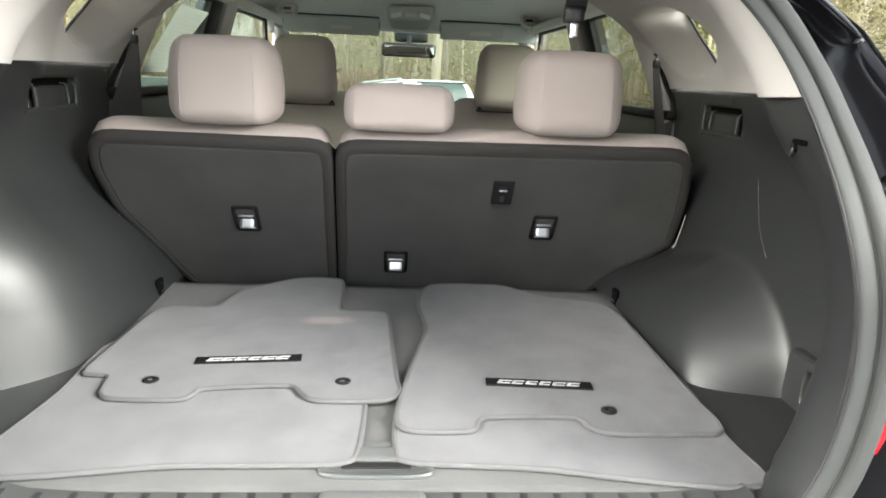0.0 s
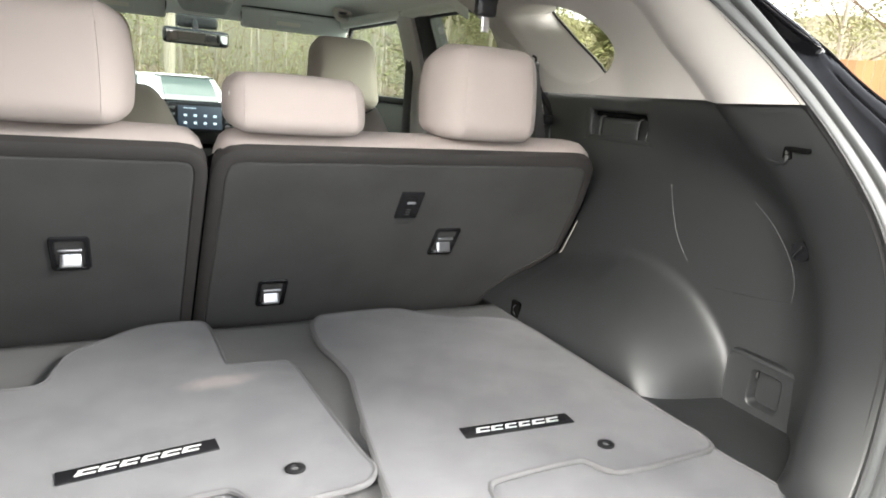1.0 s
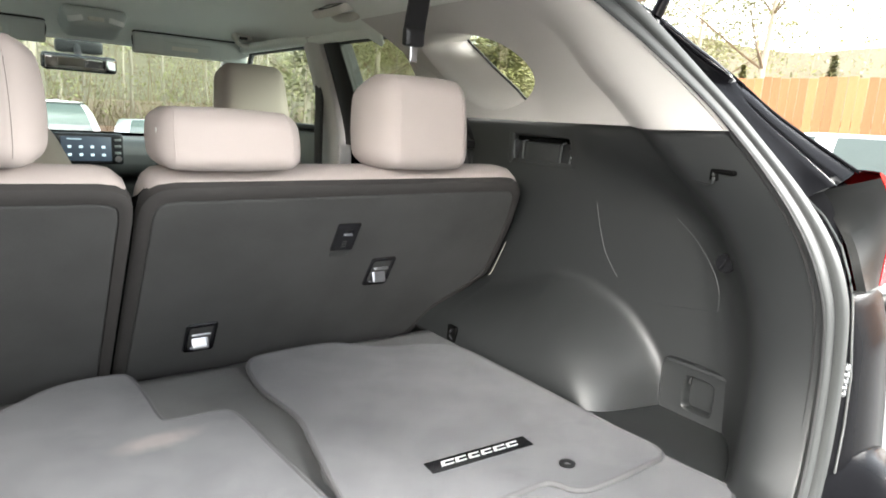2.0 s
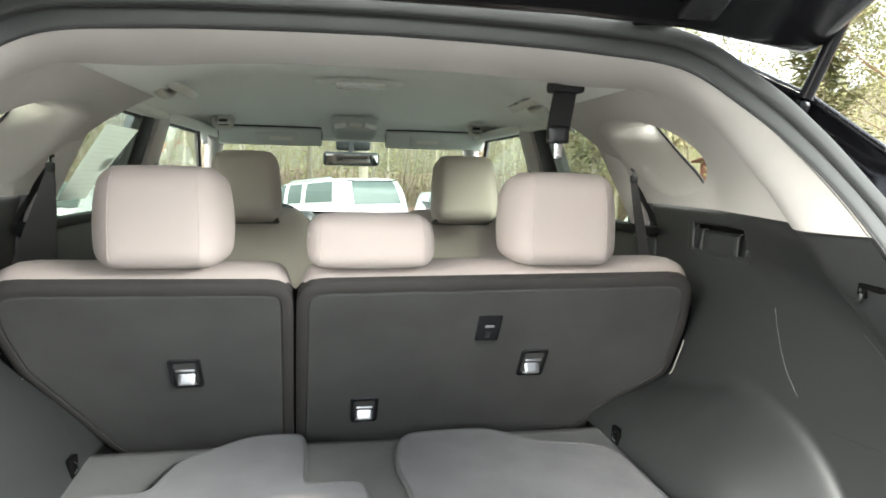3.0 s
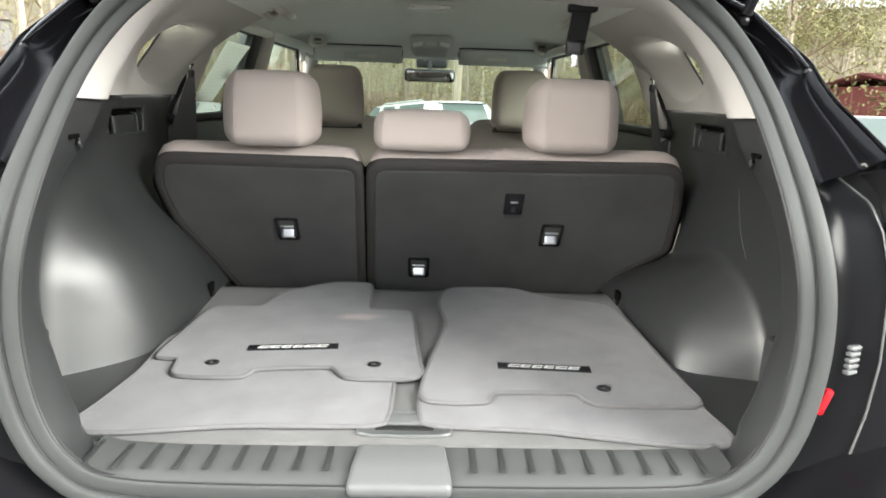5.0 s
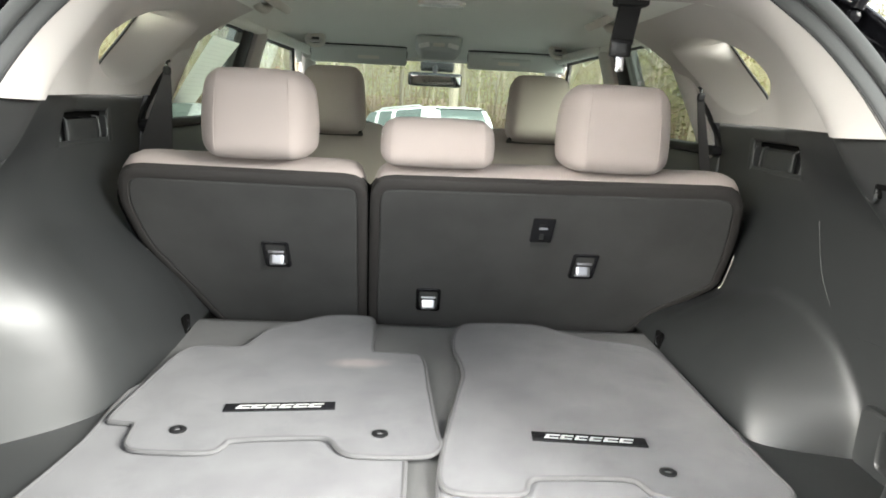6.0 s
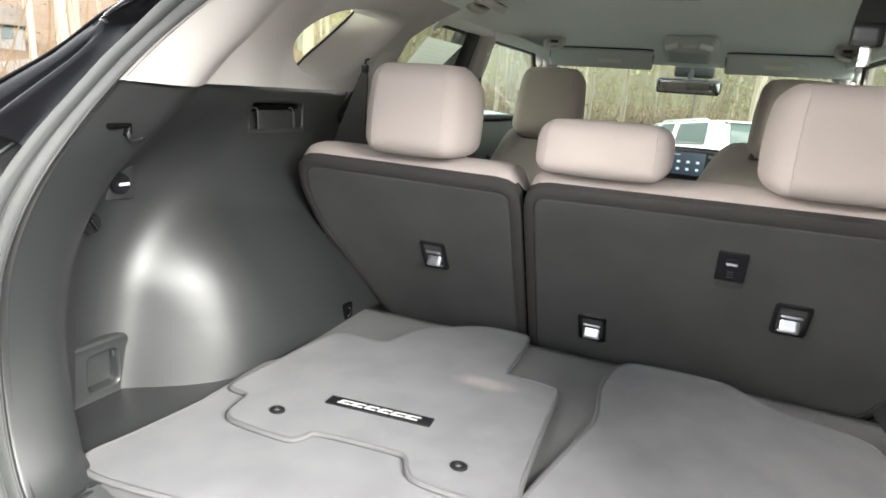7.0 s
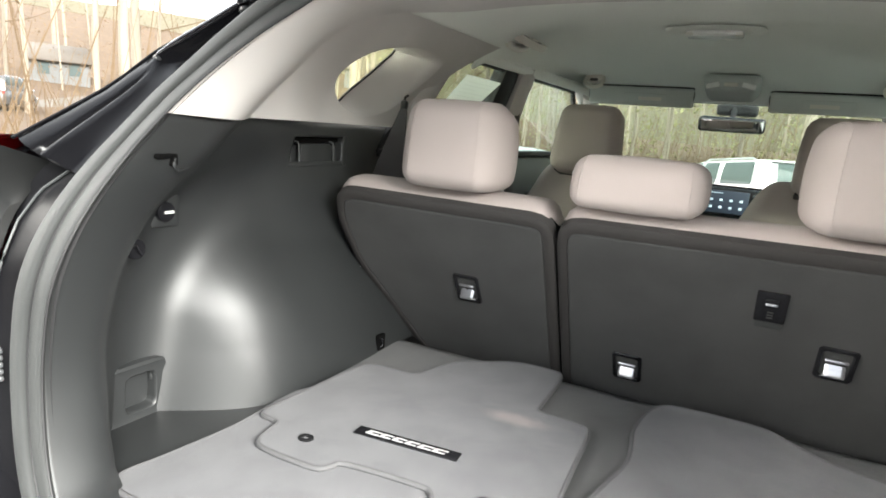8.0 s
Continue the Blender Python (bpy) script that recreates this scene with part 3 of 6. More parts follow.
for side in (-1, 1):
    cut(walls[side], 1.190, 1.364, .402, .454)
    pocket = empty("bag_pocket", on_wall(side, 1.277, .428))
    tagged(pocket, "shallow dark plastic pocket with two ribs in the side panel", "pocket")
    rows = []
    for v, d in ((.0310, -.0015), (.0285, .0005), (.0272, .004), (.0264, .024), (.016, .024), (-.0255, .015), (-.0268, .004), (-.029, .0005), (-.033, -.0015)):
        rows.append([(side * (d - .0003), u, v) for u in [-.100 + .2 * j / 16 for j in range(17)]])
    part("scoop", loft(rows), DARK_TRIM, pocket)
    # the slot's shade is a near-black strip
    part("slot", moved(rounded(.006, .176, .0095, .002, 6), Matrix.Translation((side * .017, 0, .0205))), DEEP_BLACK, pocket)
    part("plate", moved(rounded(.010, .098, .041, .003, 6), Matrix.Translation((side * .0065, 0, -.0075))), DARK_TRIM, pocket, "smooth plate in the middle of the pocket")
    for k in (-1, 1):
        part("end_cheek", moved(box(.028, .016, .066, .002), Matrix.Translation((side * .0125, k * .095, -.001))), DARK_TRIM, pocket)
        for o, lean in ((.056, 0), (.084, .005)):
            rib = tube(spline([(side * .014, k * (o + lean), .0170), (side * .0035, k * (o + lean * .7), .0145), (side * .0008, k * (o + lean * .2), -.004), (side * .0008, k * (o - lean * .4), -.022), (side * .008, k * (o - lean * .6), -.0275)], 4), .0017, 8)
            part("rib", rib, DARK_SMOOTH, pocket, "thin moulded rib")
    th = empty("tie_down", on_wall(side, 1.345, .020))
    tagged(th, "small black tie-down anchor low on the wheel housing", "anchor")
    # a black block stands in for the recess and its shade
    part("recess", moved(rounded(.010, .028, .036, .003, 5), Matrix.Translation((-side * .003, 0, 0))), DEEP_BLACK, th)
    part("ring", tube([(-side * .006, -.006, -.012), (-side * .011, -.002, -.006), (-side * .011, -.002, .006), (-side * .006, -.006, .012)], .0018, 8), BLACK_GLOSS, th, "black anchor bar")
    # open cubby by the sill, in a raised panel that runs up to the wheel housing
    cut(walls[side], .820, .870, .018, .072)
    th = empty("side_cubby", (side * .640, .845, .045))
    tagged(th, "small square plastic cubby beside the cargo sill", "cubby")
    fore = .052 if side < 0 else .076

    def ring(hy, hz, cy, cz, x, e=.30, n=36):
        out = []
        for k in range(n):
            a = 2 * math.pi * (k + .5) / n
            c, s_ = math.cos(a), math.sin(a)
            out.append((side * x, cy + math.copysign(abs(c) ** e, c) * hy, cz + math.copysign(abs(s_) ** e, s_) * hz))
        return out
    hw, mid = (fore + .105) / 2, (fore - .105) / 2
    part("surround", loft([ring(hw, .051, mid, 0, .050, .2), ring(hw, .051, mid, 0, .012, .2), ring(hw - .002, .049, mid, 0, .005, .2), ring(hw - .006, .045, mid, 0, .0015, .2), ring(hw - .011, .040, mid, 0, .003, .22), ring(.029, .032, 0, 0, .003, .38),
                           ring(.0275, .0305, 0, 0, .0045, .38), ring(.026, .029, 0, 0, .009, .38), ring(.025, .028, 0, 0, .022, .38)], closed_u=True), DARK_TRIM, th, "", 30)
    bk = bmesh.new()
    bk.faces.new([bk.verts.new(p) for p in ring(.025, .028, 0, 0, .022, .38)])
    part("back", bk, DARK_TRIM, th)
    # bag hook: a notch in the pillar lip with a tongue that trails forward
    base = on_wall(side, .782, .424)
    hook = empty("bag_hook", base)
    tagged(hook, "moulded dark plastic bag hook in the pillar trim", "hook")
    lean = Matrix.Rotation(radians(-17 * side), 4, "Z")
    # slot and notch are black blocks, their shade put into the colour
    part("slot", moved(rounded(.010, .042, .0065, .0030, 5), lean @ Matrix.Translation((-side * .0008, -.002, .007))), DEEP_BLACK, hook)
    part("notch", moved(rounded(.009, .014, .016, .0038, 5), lean @ Matrix.Translation((-side * .0010, .013, .001))), DEEP_BLACK, hook)
    part("tongue", moved(tube(spline([(-side * .003, .012, .004), (-side * .005, .010, -.004), (-side * .004, .014, -.010), (-side * .002, .028, -.013), (side * .000, .050, -.010), (side * .003, .068, -.006)], 4), .0022, 8, radii=[.0030 - .00010 * k for k in range(21)]), lean), DARK_TRIM, hook)
    # turning knob
    base = on_wall(side, .817, .286)
    knob = empty("cover_knob", base)
    tagged(knob, "small black round plastic knob on the side panel", "knob")
    tilt = Matrix.Rotation(radians(90), 4, "Y") @ Matrix.Identity(4)
    part("base", moved(cyl(.0150, .012, 20, bevel=.002), Matrix.Translation((-side * .007, 0, 0)) @ tilt), BLACK_GLOSS, knob)
    part("grip", moved(rounded(.012, .005, .020, .002, 4), Matrix.Translation((-side * .014, 0, 0)) @ Matrix.Rotation(radians(30), 4, "X")), BLACK_GLOSS, knob)

# cargo lamp, left only
base = on_wall(-1, .892, .331)
lamp = empty("cargo_lamp", base)
tagged(lamp, "small round black cargo lamp on a square plate", "lamp")
part("plate", moved(rounded(.006, .052, .050, .003, 6), Matrix.Translation((.002, .004, 0))), DARK_TRIM, lamp)
tilt = Matrix.Rotation(radians(90), 4, "Y")
part("socket", moved(cyl(.017, .012, 28, .015, .002), Matrix.Translation((.008, 0, 0)) @ tilt), BLACK_GLOSS, lamp)
part("lens", moved(rounded(.003, .018, .005, .0015, 4), Matrix.Translation((.0155, .002, 0))), LAMP_LENS, lamp, "clear lamp lens")

# faint moulded seams of the access panel, right side
cover = empty("access_panel", on_wall(1, 1.0, .26))
tagged(cover, "curved access panel outlined by fine seams in dark plastic", "panel")
for pts in ([(1.112, .335), (1.10, .295), (1.078, .245), (1.045, .205)], [(.935, .335), (.900, .310), (.873, .284), (.850, .255), (.838, .225), (.838, .196)], [(.980, .176), (.905, .184), (.838, .196)]):
    line = [on_wall(1, p.x, p.y, .0006) - cover.location for p in spline([(a, b, 0) for a, b in pts], 6)]
    part("seam", tube(line, .0005, 6), DARK_TRIM if pts[0][0] == .980 else DARK_SMOOTH, cover)


# ---- rear seats ----
def inset(poly, d):
    """The outline of (x, z) drawn in by d."""
    n = len(poly)
    area = sum(poly[i][0] * poly[(i + 1) % n][1] - poly[(i + 1) % n][0] * poly[i][1] for i in range(n))
    sg = 1 if area > 0 else -1
    out = []
    for i in range(n):
        ax, az = poly[i - 1]
        bx, bz = poly[i]
        cx, cz = poly[(i + 1) % n]
        n1 = Vector((-(bz - az), bx - ax)).normalized() * sg
        n2 = Vector((-(cz - bz), cx - bx)).normalized() * sg
        m = n1 + n2
        m = m.normalized() if m.length > 1e-6 else n1
        k = 1 / max(.5, m.dot(n1))
        out.append((bx + m.x * d * k, bz + m.y * d * k))
    return out


def back_y(z):
    return 1.485 - .63 * z


def round_corners(poly, r, n=4):
    out = []
    m = len(poly)
    for i, (x, z, *rr) in enumerate(poly):
        rad = rr[0] if rr else r
        a, c = Vector(poly[i - 1][:2]), Vector(poly[(i + 1) % m][:2])
        b = Vector((x, z))
        u, v = (a - b), (c - b)
        p, q = b + u.normalized() * min(rad, u.length * .45), b + v.normalized() * min(rad, v.length * .45)
        for k in range(n + 1):
            t = k / n
            w = p * (1 - t) ** 2 + b * 2 * t * (1 - t) + q * t * t
            out.append((w.x, w.y))
    return out


def densify(poly, step=.03):
    out = []
    for i in range(len(poly)):
        a, b = Vector(poly[i]), Vector(poly[(i + 1) % len(poly)])
        k = max(1, int((b - a).length / step))
        out += [tuple(a.lerp(b, j / k)) for j in range(k)]
    return out


SEAT_TILT = math.atan(.63)


def seat_section(corner_list, label):
    poly = densify(round_corners(corner_list, .03))
    seat = empty("rear_seat_back", (0, 1.485, 0))
    tagged(seat, label, "car seat", "rear seat backs")
    nf = Vector((0, 1, .63)).normalized()

    def at(p, depth):
        return Vector((p[0], back_y(p[1]) - 1.485, p[1])) + nf * depth
    edge_rows = []
    for d, depth in ((.0003, .008), (.0015, .004), (.005, .001), (.013, -.0005), (.0195, .0), (.021, .0025)):
        edge_rows.append([at(p, depth + (.018 * smooth(.27, .335, p[1]) if depth > .007 else 0)) for p in inset(poly, d)])
    part("edge_binding", loft(edge_rows, closed_u=True), BACK_EDGE, seat)
    # near-black flared edge, drawn in for the shaded gap beside the seat
    rows = []
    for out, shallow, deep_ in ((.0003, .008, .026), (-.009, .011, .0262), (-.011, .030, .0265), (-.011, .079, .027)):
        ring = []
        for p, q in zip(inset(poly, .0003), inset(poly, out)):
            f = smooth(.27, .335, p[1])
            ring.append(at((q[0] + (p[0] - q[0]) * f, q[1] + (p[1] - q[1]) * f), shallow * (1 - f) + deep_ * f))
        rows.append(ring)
    part("gap_shade", loft(rows, closed_u=True), DEEP_BLACK, seat)
    rows = [[at(p, depth) for p in inset(poly, d)] for d, depth in ((.021, .0025), (.023, .0005), (.026, .0))]
    bm = loft(rows, closed_u=True)
    bm.verts.ensure_lookup_table()
    n = len(poly)
    bm.faces.new([bm.verts[2 * n + i] for i in range(n)])
    part("back_panel", bm, BACK_CARPET, seat, "dark grey felt seat backing", 5)
    # padded front with its pale top roll
    rows = []
    for d, dy, lift in ((.009, .006, .001), (.003, .010, .007), (.0015, .020, .019), (.002, .034, .029), (.005, .060, .035), (.009, .09, .037), (.018, .125, .032), (.035, .15, .012), (.07, .165, -.02)):
        row = []
        for x, z in inset(poly, d):
            up = lift * smooth(.29, .352, z)
            row.append((x, back_y(min(z, .5)) - 1.485 + dy, z + up))
        rows.append(row)
    bm = loft(rows, closed_u=True)
    bm.verts.ensure_lookup_table()
    bm.faces.new([bm.verts[(len(rows) - 1) * n + i] for i in range(n)])
    part("cushion", bm, SEAT_CLOTH, seat, "beige fabric cushion", 50)
    return seat


left_seat = seat_section([(-.598, .358, .045), (-.622, .285, .03), (-.610, .180, .03), (-.560, .085), (-.490, -.060, .05), (-.149, -.060, .05), (-.1375, .22), (-.1315, .354, .048)],
                         "narrow folding rear seat back, dark felt rear and beige top")
right_seat = seat_section([(-.1285, .355, .048), (-.1345, .22), (-.146, -.060, .05), (.490, -.060, .05), (.535, .036, .02), (.605, .083, .03), (.649, .125, .02), (.634, .25, .03), (.602, .363, .05)],
                          "wide folding rear seat back, dark felt rear and beige top")


def seat_point(x, z, out=0.0):
    n = Vector((0, -1, -.63)).normalized()
    return Vector((x, back_y(z) - 1.485, z)) + n * out


def latch(seat, x, z):
    m = Matrix.Translation(seat_point(x, z)) @ Matrix.Rotation(SEAT_TILT, 4, "X")
    rows = []
    for gw, gh, h in ((.0285, .0385, .0), (.0270, .0370, .0030), (.0225, .0310, .0032), (.0200, .0290, .0005), (.0190, .0275, -.017)):
        rows.append([m @ Vector((sx * gw, -h, sz * gh)) for sx, sz in ((-1, -.85), (-.85, -1), (.85, -1), (1, -.85), (1, .85), (.85, 1), (-.85, 1), (-1, .85))])
    bz = part("latch", loft(rows, closed_u=True), BLACK_GLOSS, seat, "black bezel with a chrome strap guide")
    bk = bmesh.new()
    bk.faces.new([bk.verts.new(p) for p in rows[-1]])
    # back face near-black for the shade inside the bezel
    part("cavity", bk, DEEP_BLACK, bz)
    part("lever", moved(rounded(.031, .008, .034, .0034, 7), m @ Matrix.Translation((0, -.001, -.008)) @ Matrix.Rotation(radians(-50), 4, "X")), BRIGHT, bz, "bright chrome lever")
    part("bar", moved(rounded(.034, .0055, .0055, .0024, 5), m @ Matrix.Translation((0, -.003, .010)) @ Matrix.Rotation(radians(-45), 4, "X")), BRIGHT, bz)
    part("lower_bar", moved(rounded(.031, .005, .0045, .0018, 5), m @ Matrix.Translation((0, -.003, -.027)) @ Matrix.Rotation(radians(-45), 4, "X")), BRIGHT, bz)


# white bead drawn in for light showing through the gap
part("gap_glint", moved(rounded(.007, .010, .006, .002, 4), Matrix.Translation(seat_point(-.604, .172, .004))), PAPER, left_seat, "white bead drawn for a spot of light at the seat edge")
# thin cream tube paints in the bright sliver along the right seat's edge
rim_line = [seat_point(x, z, .002) for x, z in ((.647, .126), (.6505, .134), (.648, .16), (.6445, .19), (.641, .215))]
part("edge_glint", tube(spline(rim_line, 5), .0009, 8), CREAM, right_seat, "pale line drawn for a light sliver on the seat edge")
latch(left_seat, -.331, .172)
latch(right_seat, -.004, .060)
latch(right_seat, .328, .170)
# switch plate with a small tab under it
m = Matrix.Translation(seat_point(.221, .257)) @ Matrix.Rotation(SEAT_TILT, 4, "X")
plate = part("switch_plate", moved(rounded(.046, .007, .066, .003, 6), m), BLACK_GLOSS, right_seat, "black gloss plate with a small lever")
part("slot", moved(rounded(.018, .004, .012, .0015, 4), m @ Matrix.Translation((0, -.003, .014))), BLACK_MATT, plate)
part("slide", moved(rounded(.018, .005, .0045, .0018, 5), m @ Matrix.Translation((0, -.006, .010)) @ Matrix.Rotation(radians(-45), 4, "X")), BRIGHT, plate)
for k in range(3):
    part("mark", moved(box(.009, .0006, .003, 0), m @ Matrix.Translation((0, -.0037, -.009 - .006 * k))), SEAL, plate)
part("tab", moved(rounded(.040, .003, .013, .0014, 4), m @ Matrix.Translation((0, -.0005, -.0405))), SEAL, right_seat, "grey fabric tab")


def headrest(x, y, z0, w, d, h, label, tall=True):
    """A padded block: flat rear panel between two side seams, the sides drawn in towards the front."""
    hr = empty("headrest", (x, y, z0))
    tagged(hr, label, "headrest", "rear headrests")
    r = .030 if tall else .023
    bm = rounded(w, d, h, r, 16, .004, True)

    def shape(p):
        p = Vector(p)
        t = max(0.0, p.z / h + .5)
        f = min(1.0, max(0.0, (p.y + d / 2) / d))
        wide = 1 + .05 * math.sin(math.pi * min(1.0, f * 1.1)) if tall else 1.0
        rear = 1 - (.13 if tall else .02) * (1 - smooth(0, .55, f))
        p.x *= wide * rear * (1 - (.07 if tall else .02) * t ** 2.5) * (1 + .02 * math.sin(math.pi * t))
        p.y += (.014 if tall else .018) * t
        if tall:
            p.z -= .018 * smooth(.45, 1.0, f) * t
        p.z += h / 2
        return p
    for v in bm.verts:
        v.co = shape(v.co)
    share = bm.verts.layers.float["share"]
    rings = []
    for sx in (-1, 1):
        ring = [v.co.copy() for v in bm.verts if abs(v[share] - sx * 11 / 17) < .01 and v.co.z > .012]
        mid = sum(ring, Vector()) / len(ring)
        ring.sort(key=lambda p: math.atan2(p.y - mid.y, mid.z - p.z) % (2 * math.pi))
        rings.append(ring)
    part("pad", bm, SEAT_CLOTH, hr, "", 70)
    for ring in rings:
        cut_at = max(range(len(ring)), key=lambda k: (ring[k] - ring[k - 1]).length)
        part("seam", tube(ring[cut_at:] + ring[:cut_at], .0009, 6), SEAT_CLOTH, hr)
    for sx in (-1, 1):
        part("post", tube([(sx * .04, .012, .02), (sx * .04, .012, -.035)], .006, 10), BLACK_GLOSS, hr)
    return hr


headrest(-.340, 1.293, .386, .198, .135, .158, "beige fabric headrest on the narrow rear seat")
headrest(.338, 1.293, .388, .198, .135, .158, "beige fabric headrest on the wide rear seat")
middle = headrest(-.002, 1.288, .384, .208, .105, .085, "low beige fabric headrest in the middle of the rear seat", False)
tag = part("sewn_tag", moved(box(.0015, .020, .030, .0004, 1), Matrix.Translation((-.1050, -.012, .044)) @ Matrix.Rotation(radians(14), 4, "X")), PAPER, middle, "small white and orange sewn tag")
part("tag_bar", moved(box(.0012, .015, .010, .0003, 1), Matrix.Translation((-.1058, -.012, .046)) @ Matrix.Rotation(radians(14), 4, "X")), FENCE_WOOD, tag)


# ---- floor mats lying in the boot ----
def floor_mat(outline, z0, z1, label):
    ol = [(p.x, p.y) for p in spline([(a, b, 0) for a, b in outline], 4, True)]
    cx, cy = sum(p[0] for p in ol) / len(ol), sum(p[1] for p in ol) / len(ol)
    ol = [(a - cx, b - cy) for a, b in ol]
    mt = empty("floor_mat", (cx, cy, z0))
    tagged(mt, label, "floor mat", "loose floor mats")
    part("carpet", prism(ol, 0.0, z1 - z0, .002), MAT_CARPET, mt)
    part("binding", tube([(a, b, (z1 - z0) * .55) for a, b in ol], .0042, 8, True), MAT_EDGE, mt, "stitched grey edge binding")
    return mt, cx, cy


MAT_FRONT_LEFT = [(-.490, .961), (-.487, 1.063), (-.480, 1.195), (-.455, 1.241), (-.373, 1.245), (-.355, 1.295), (-.338, 1.350), (-.293, 1.392), (-.229, 1.440), (-.152, 1.446), (-.126, 1.425),
                  (-.118, 1.338), (-.115, 1.255), (-.100, 1.238), (-.037, 1.235), (-.014, 1.211), (-.005, 1.087), (.006, .946), (.012, .905), (-.004, .879), (-.040, .872), (-.112, .873), (-.135, .888),
                  (-.150, .911), (-.175, .918), (-.285, .906), (-.300, .887), (-.318, .871), (-.405, .871), (-.432, .884), (-.440, .914), (-.447, .942), (-.475, .947)]
MAT_REAR_LEFT = [(-.520, .728), (-.512, .780), (-.500, .900), (-.492, 1.10), (-.30, 1.14), (-.066, 1.14), (-.045, .980), (-.040, .861), (-.043, .750), (-.060, .726), (-.110, .721), (-.259, .719), (-.331, .711), (-.410, .699), (-.470, .694), (-.508, .702)]
MAT_FRONT_RIGHT = [(.049, 1.275), (.056, 1.358), (.074, 1.405), (.110, 1.423), (.240, 1.424), (.292, 1.388), (.351, 1.348), (.445, 1.320), (.474, 1.275), (.480, 1.15), (.481, 1.022), (.482, .886), (.486, .815),
                   (.470, .791), (.440, .788), (.325, .788), (.291, .801), (.280, .823), (.258, .832), (.150, .830), (.127, .818), (.120, .798), (.100, .790), (.035, .791), (.010, .812), (.013, .877), (.028, .968), (.049, 1.082), (.061, 1.147), (.058, 1.205)]
MAT_REAR_RIGHT = [(.009, .850), (.008, .760), (.022, .729), (.108, .721), (.200, .714), (.295, .696), (.381, .682), (.445, .676), (.485, .687), (.492, .715), (.484, .790), (.479, 1.022), (.30, 1.05), (.058, 1.03), (.03, .95)]
floor_mat(MAT_REAR_LEFT, .002, .008, "plain grey carpet floor mat lying under another mat")
floor_mat(MAT_REAR_RIGHT, .002, .008, "plain grey carpet floor mat with a wavy rear edge")
mat_l, lx, ly = floor_mat(MAT_FRONT_LEFT, .0085, .0145, "grey carpet front floor mat with a badge and two eyelets")
mat_r, rx, ry = floor_mat(MAT_FRONT_RIGHT, .0085, .0145, "large grey carpet front floor mat with a badge and one eyelet")

# a pale scuff in the left mat's pile
SCUFFED = MAT_CARPET.copy()
SCUFFED.name = "grey_mat_carpet_with_scuff"
sn, sl = SCUFFED.node_tree.nodes, SCUFFED.node_tree.links
shader = sn["Principled BSDF"]
plain = shader.inputs["Base Color"].links[0].from_socket
place, fit, ragged, push, dist, fade, blend = (sn.new("ShaderNode" + k) for k in ("TexCoord", "Mapping", "TexNoise", "VectorMath", "VectorMath", "MapRange", "Mix"))
fit.vector_type = "TEXTURE"
fit.inputs["Location"].default_value = (-.118 - lx, 1.192 - ly, .006)
fit.inputs["Rotation"].default_value = (0, 0, radians(4))
fit.inputs["Scale"].default_value = (.046, .019, .05)
ragged.inputs["Scale"].default_value = 70.0
push.operation, dist.operation = "MULTIPLY_ADD", "LENGTH"
push.inputs[1].default_value = (.7, .7, 0)
fade.inputs[1].default_value, fade.inputs[2].default_value, fade.inputs[3].default_value, fade.inputs[4].default_value = .55, 1.45, .42, 0.0
blend.data_type = "RGBA"
blend.inputs["B"].default_value = (.36, .31, .285, 1)
sl.new(place.outputs["Object"], fit.inputs[0])
sl.new(place.outputs["Object"], ragged.inputs["Vector"])
sl.new(ragged.outputs["Color"], push.inputs[0])
sl.new(fit.outputs[0], push.inputs[2])
sl.new(push.outputs[0], dist.inputs[0])
sl.new(dist.outputs["Value"], fade.inputs[0])
sl.new(fade.outputs[0], blend.inputs["Factor"])
sl.new(plain, blend.inputs["A"])
sl.new(blend.outputs["Result"], shader.inputs["Base Color"])
for piece in mat_l.children:
    if piece.name.startswith("carpet"):
        piece.data.materials[0] = SCUFFED


def badge(mat_ob, x, y, ang, w=.174, h=.026):
    m = Matrix.Translation((x, y, .0063)) @ Matrix.Rotation(ang, 4, "Z")
    b = part("badge", moved(box(w, h, .003, .001), m), BLACK_GLOSS, mat_ob, "black sewn badge with silver bars")
    for u, ww in ((-.056, .021), (-.034, .018), (-.012, .018), (.010, .018), (.033, .021), (.056, .020)):
        for v, hh in ((-.0042, .0026), (.0042, .0026), (0, .0068)):
            bar = box(ww if hh < .004 else .0055, hh, .0008, 0)
            for vv in bar.verts:
                vv.co.x += (vv.co.y + v) * .45 - (ww * .36 if hh > .004 else 0)
                vv.co.y += v
            part("bar", moved(bar, m @ Matrix.Translation((u, 0, .0019))), SILVER_PRINT, b)


def eyelet(mat_ob, x, y):
    m = Matrix.Translation((x, y, .0072))
    rows = []
    for r, h in ((.0112, -.002), (.0112, .0005), (.010, .0014), (.0055, .0016), (.0047, .001), (.004, -.004)):
        rows.append([m @ Vector((math.cos(a) * r * 1.1, math.sin(a) * r, h)) for a in [2 * math.pi * k / 24 for k in range(24)]])
    bm = loft(rows, closed_u=True)
    bm.verts.ensure_lookup_table()
    bm.faces.new([bm.verts[5 * 24 + i] for i in range(24)])
    part("eyelet", bm, BLACK_MATT, mat_ob, "black plastic eyelet")


badge(mat_l, -.2435 - lx, 1.0035 - ly, .10)
badge(mat_r, .238 - rx, .928 - ry, -.07)
eyelet(mat_l, -.376 - lx, .926 - ly)
eyelet(mat_l, -.079 - lx, .929 - ly)
eyelet(mat_r, .328 - rx, .846 - ry)

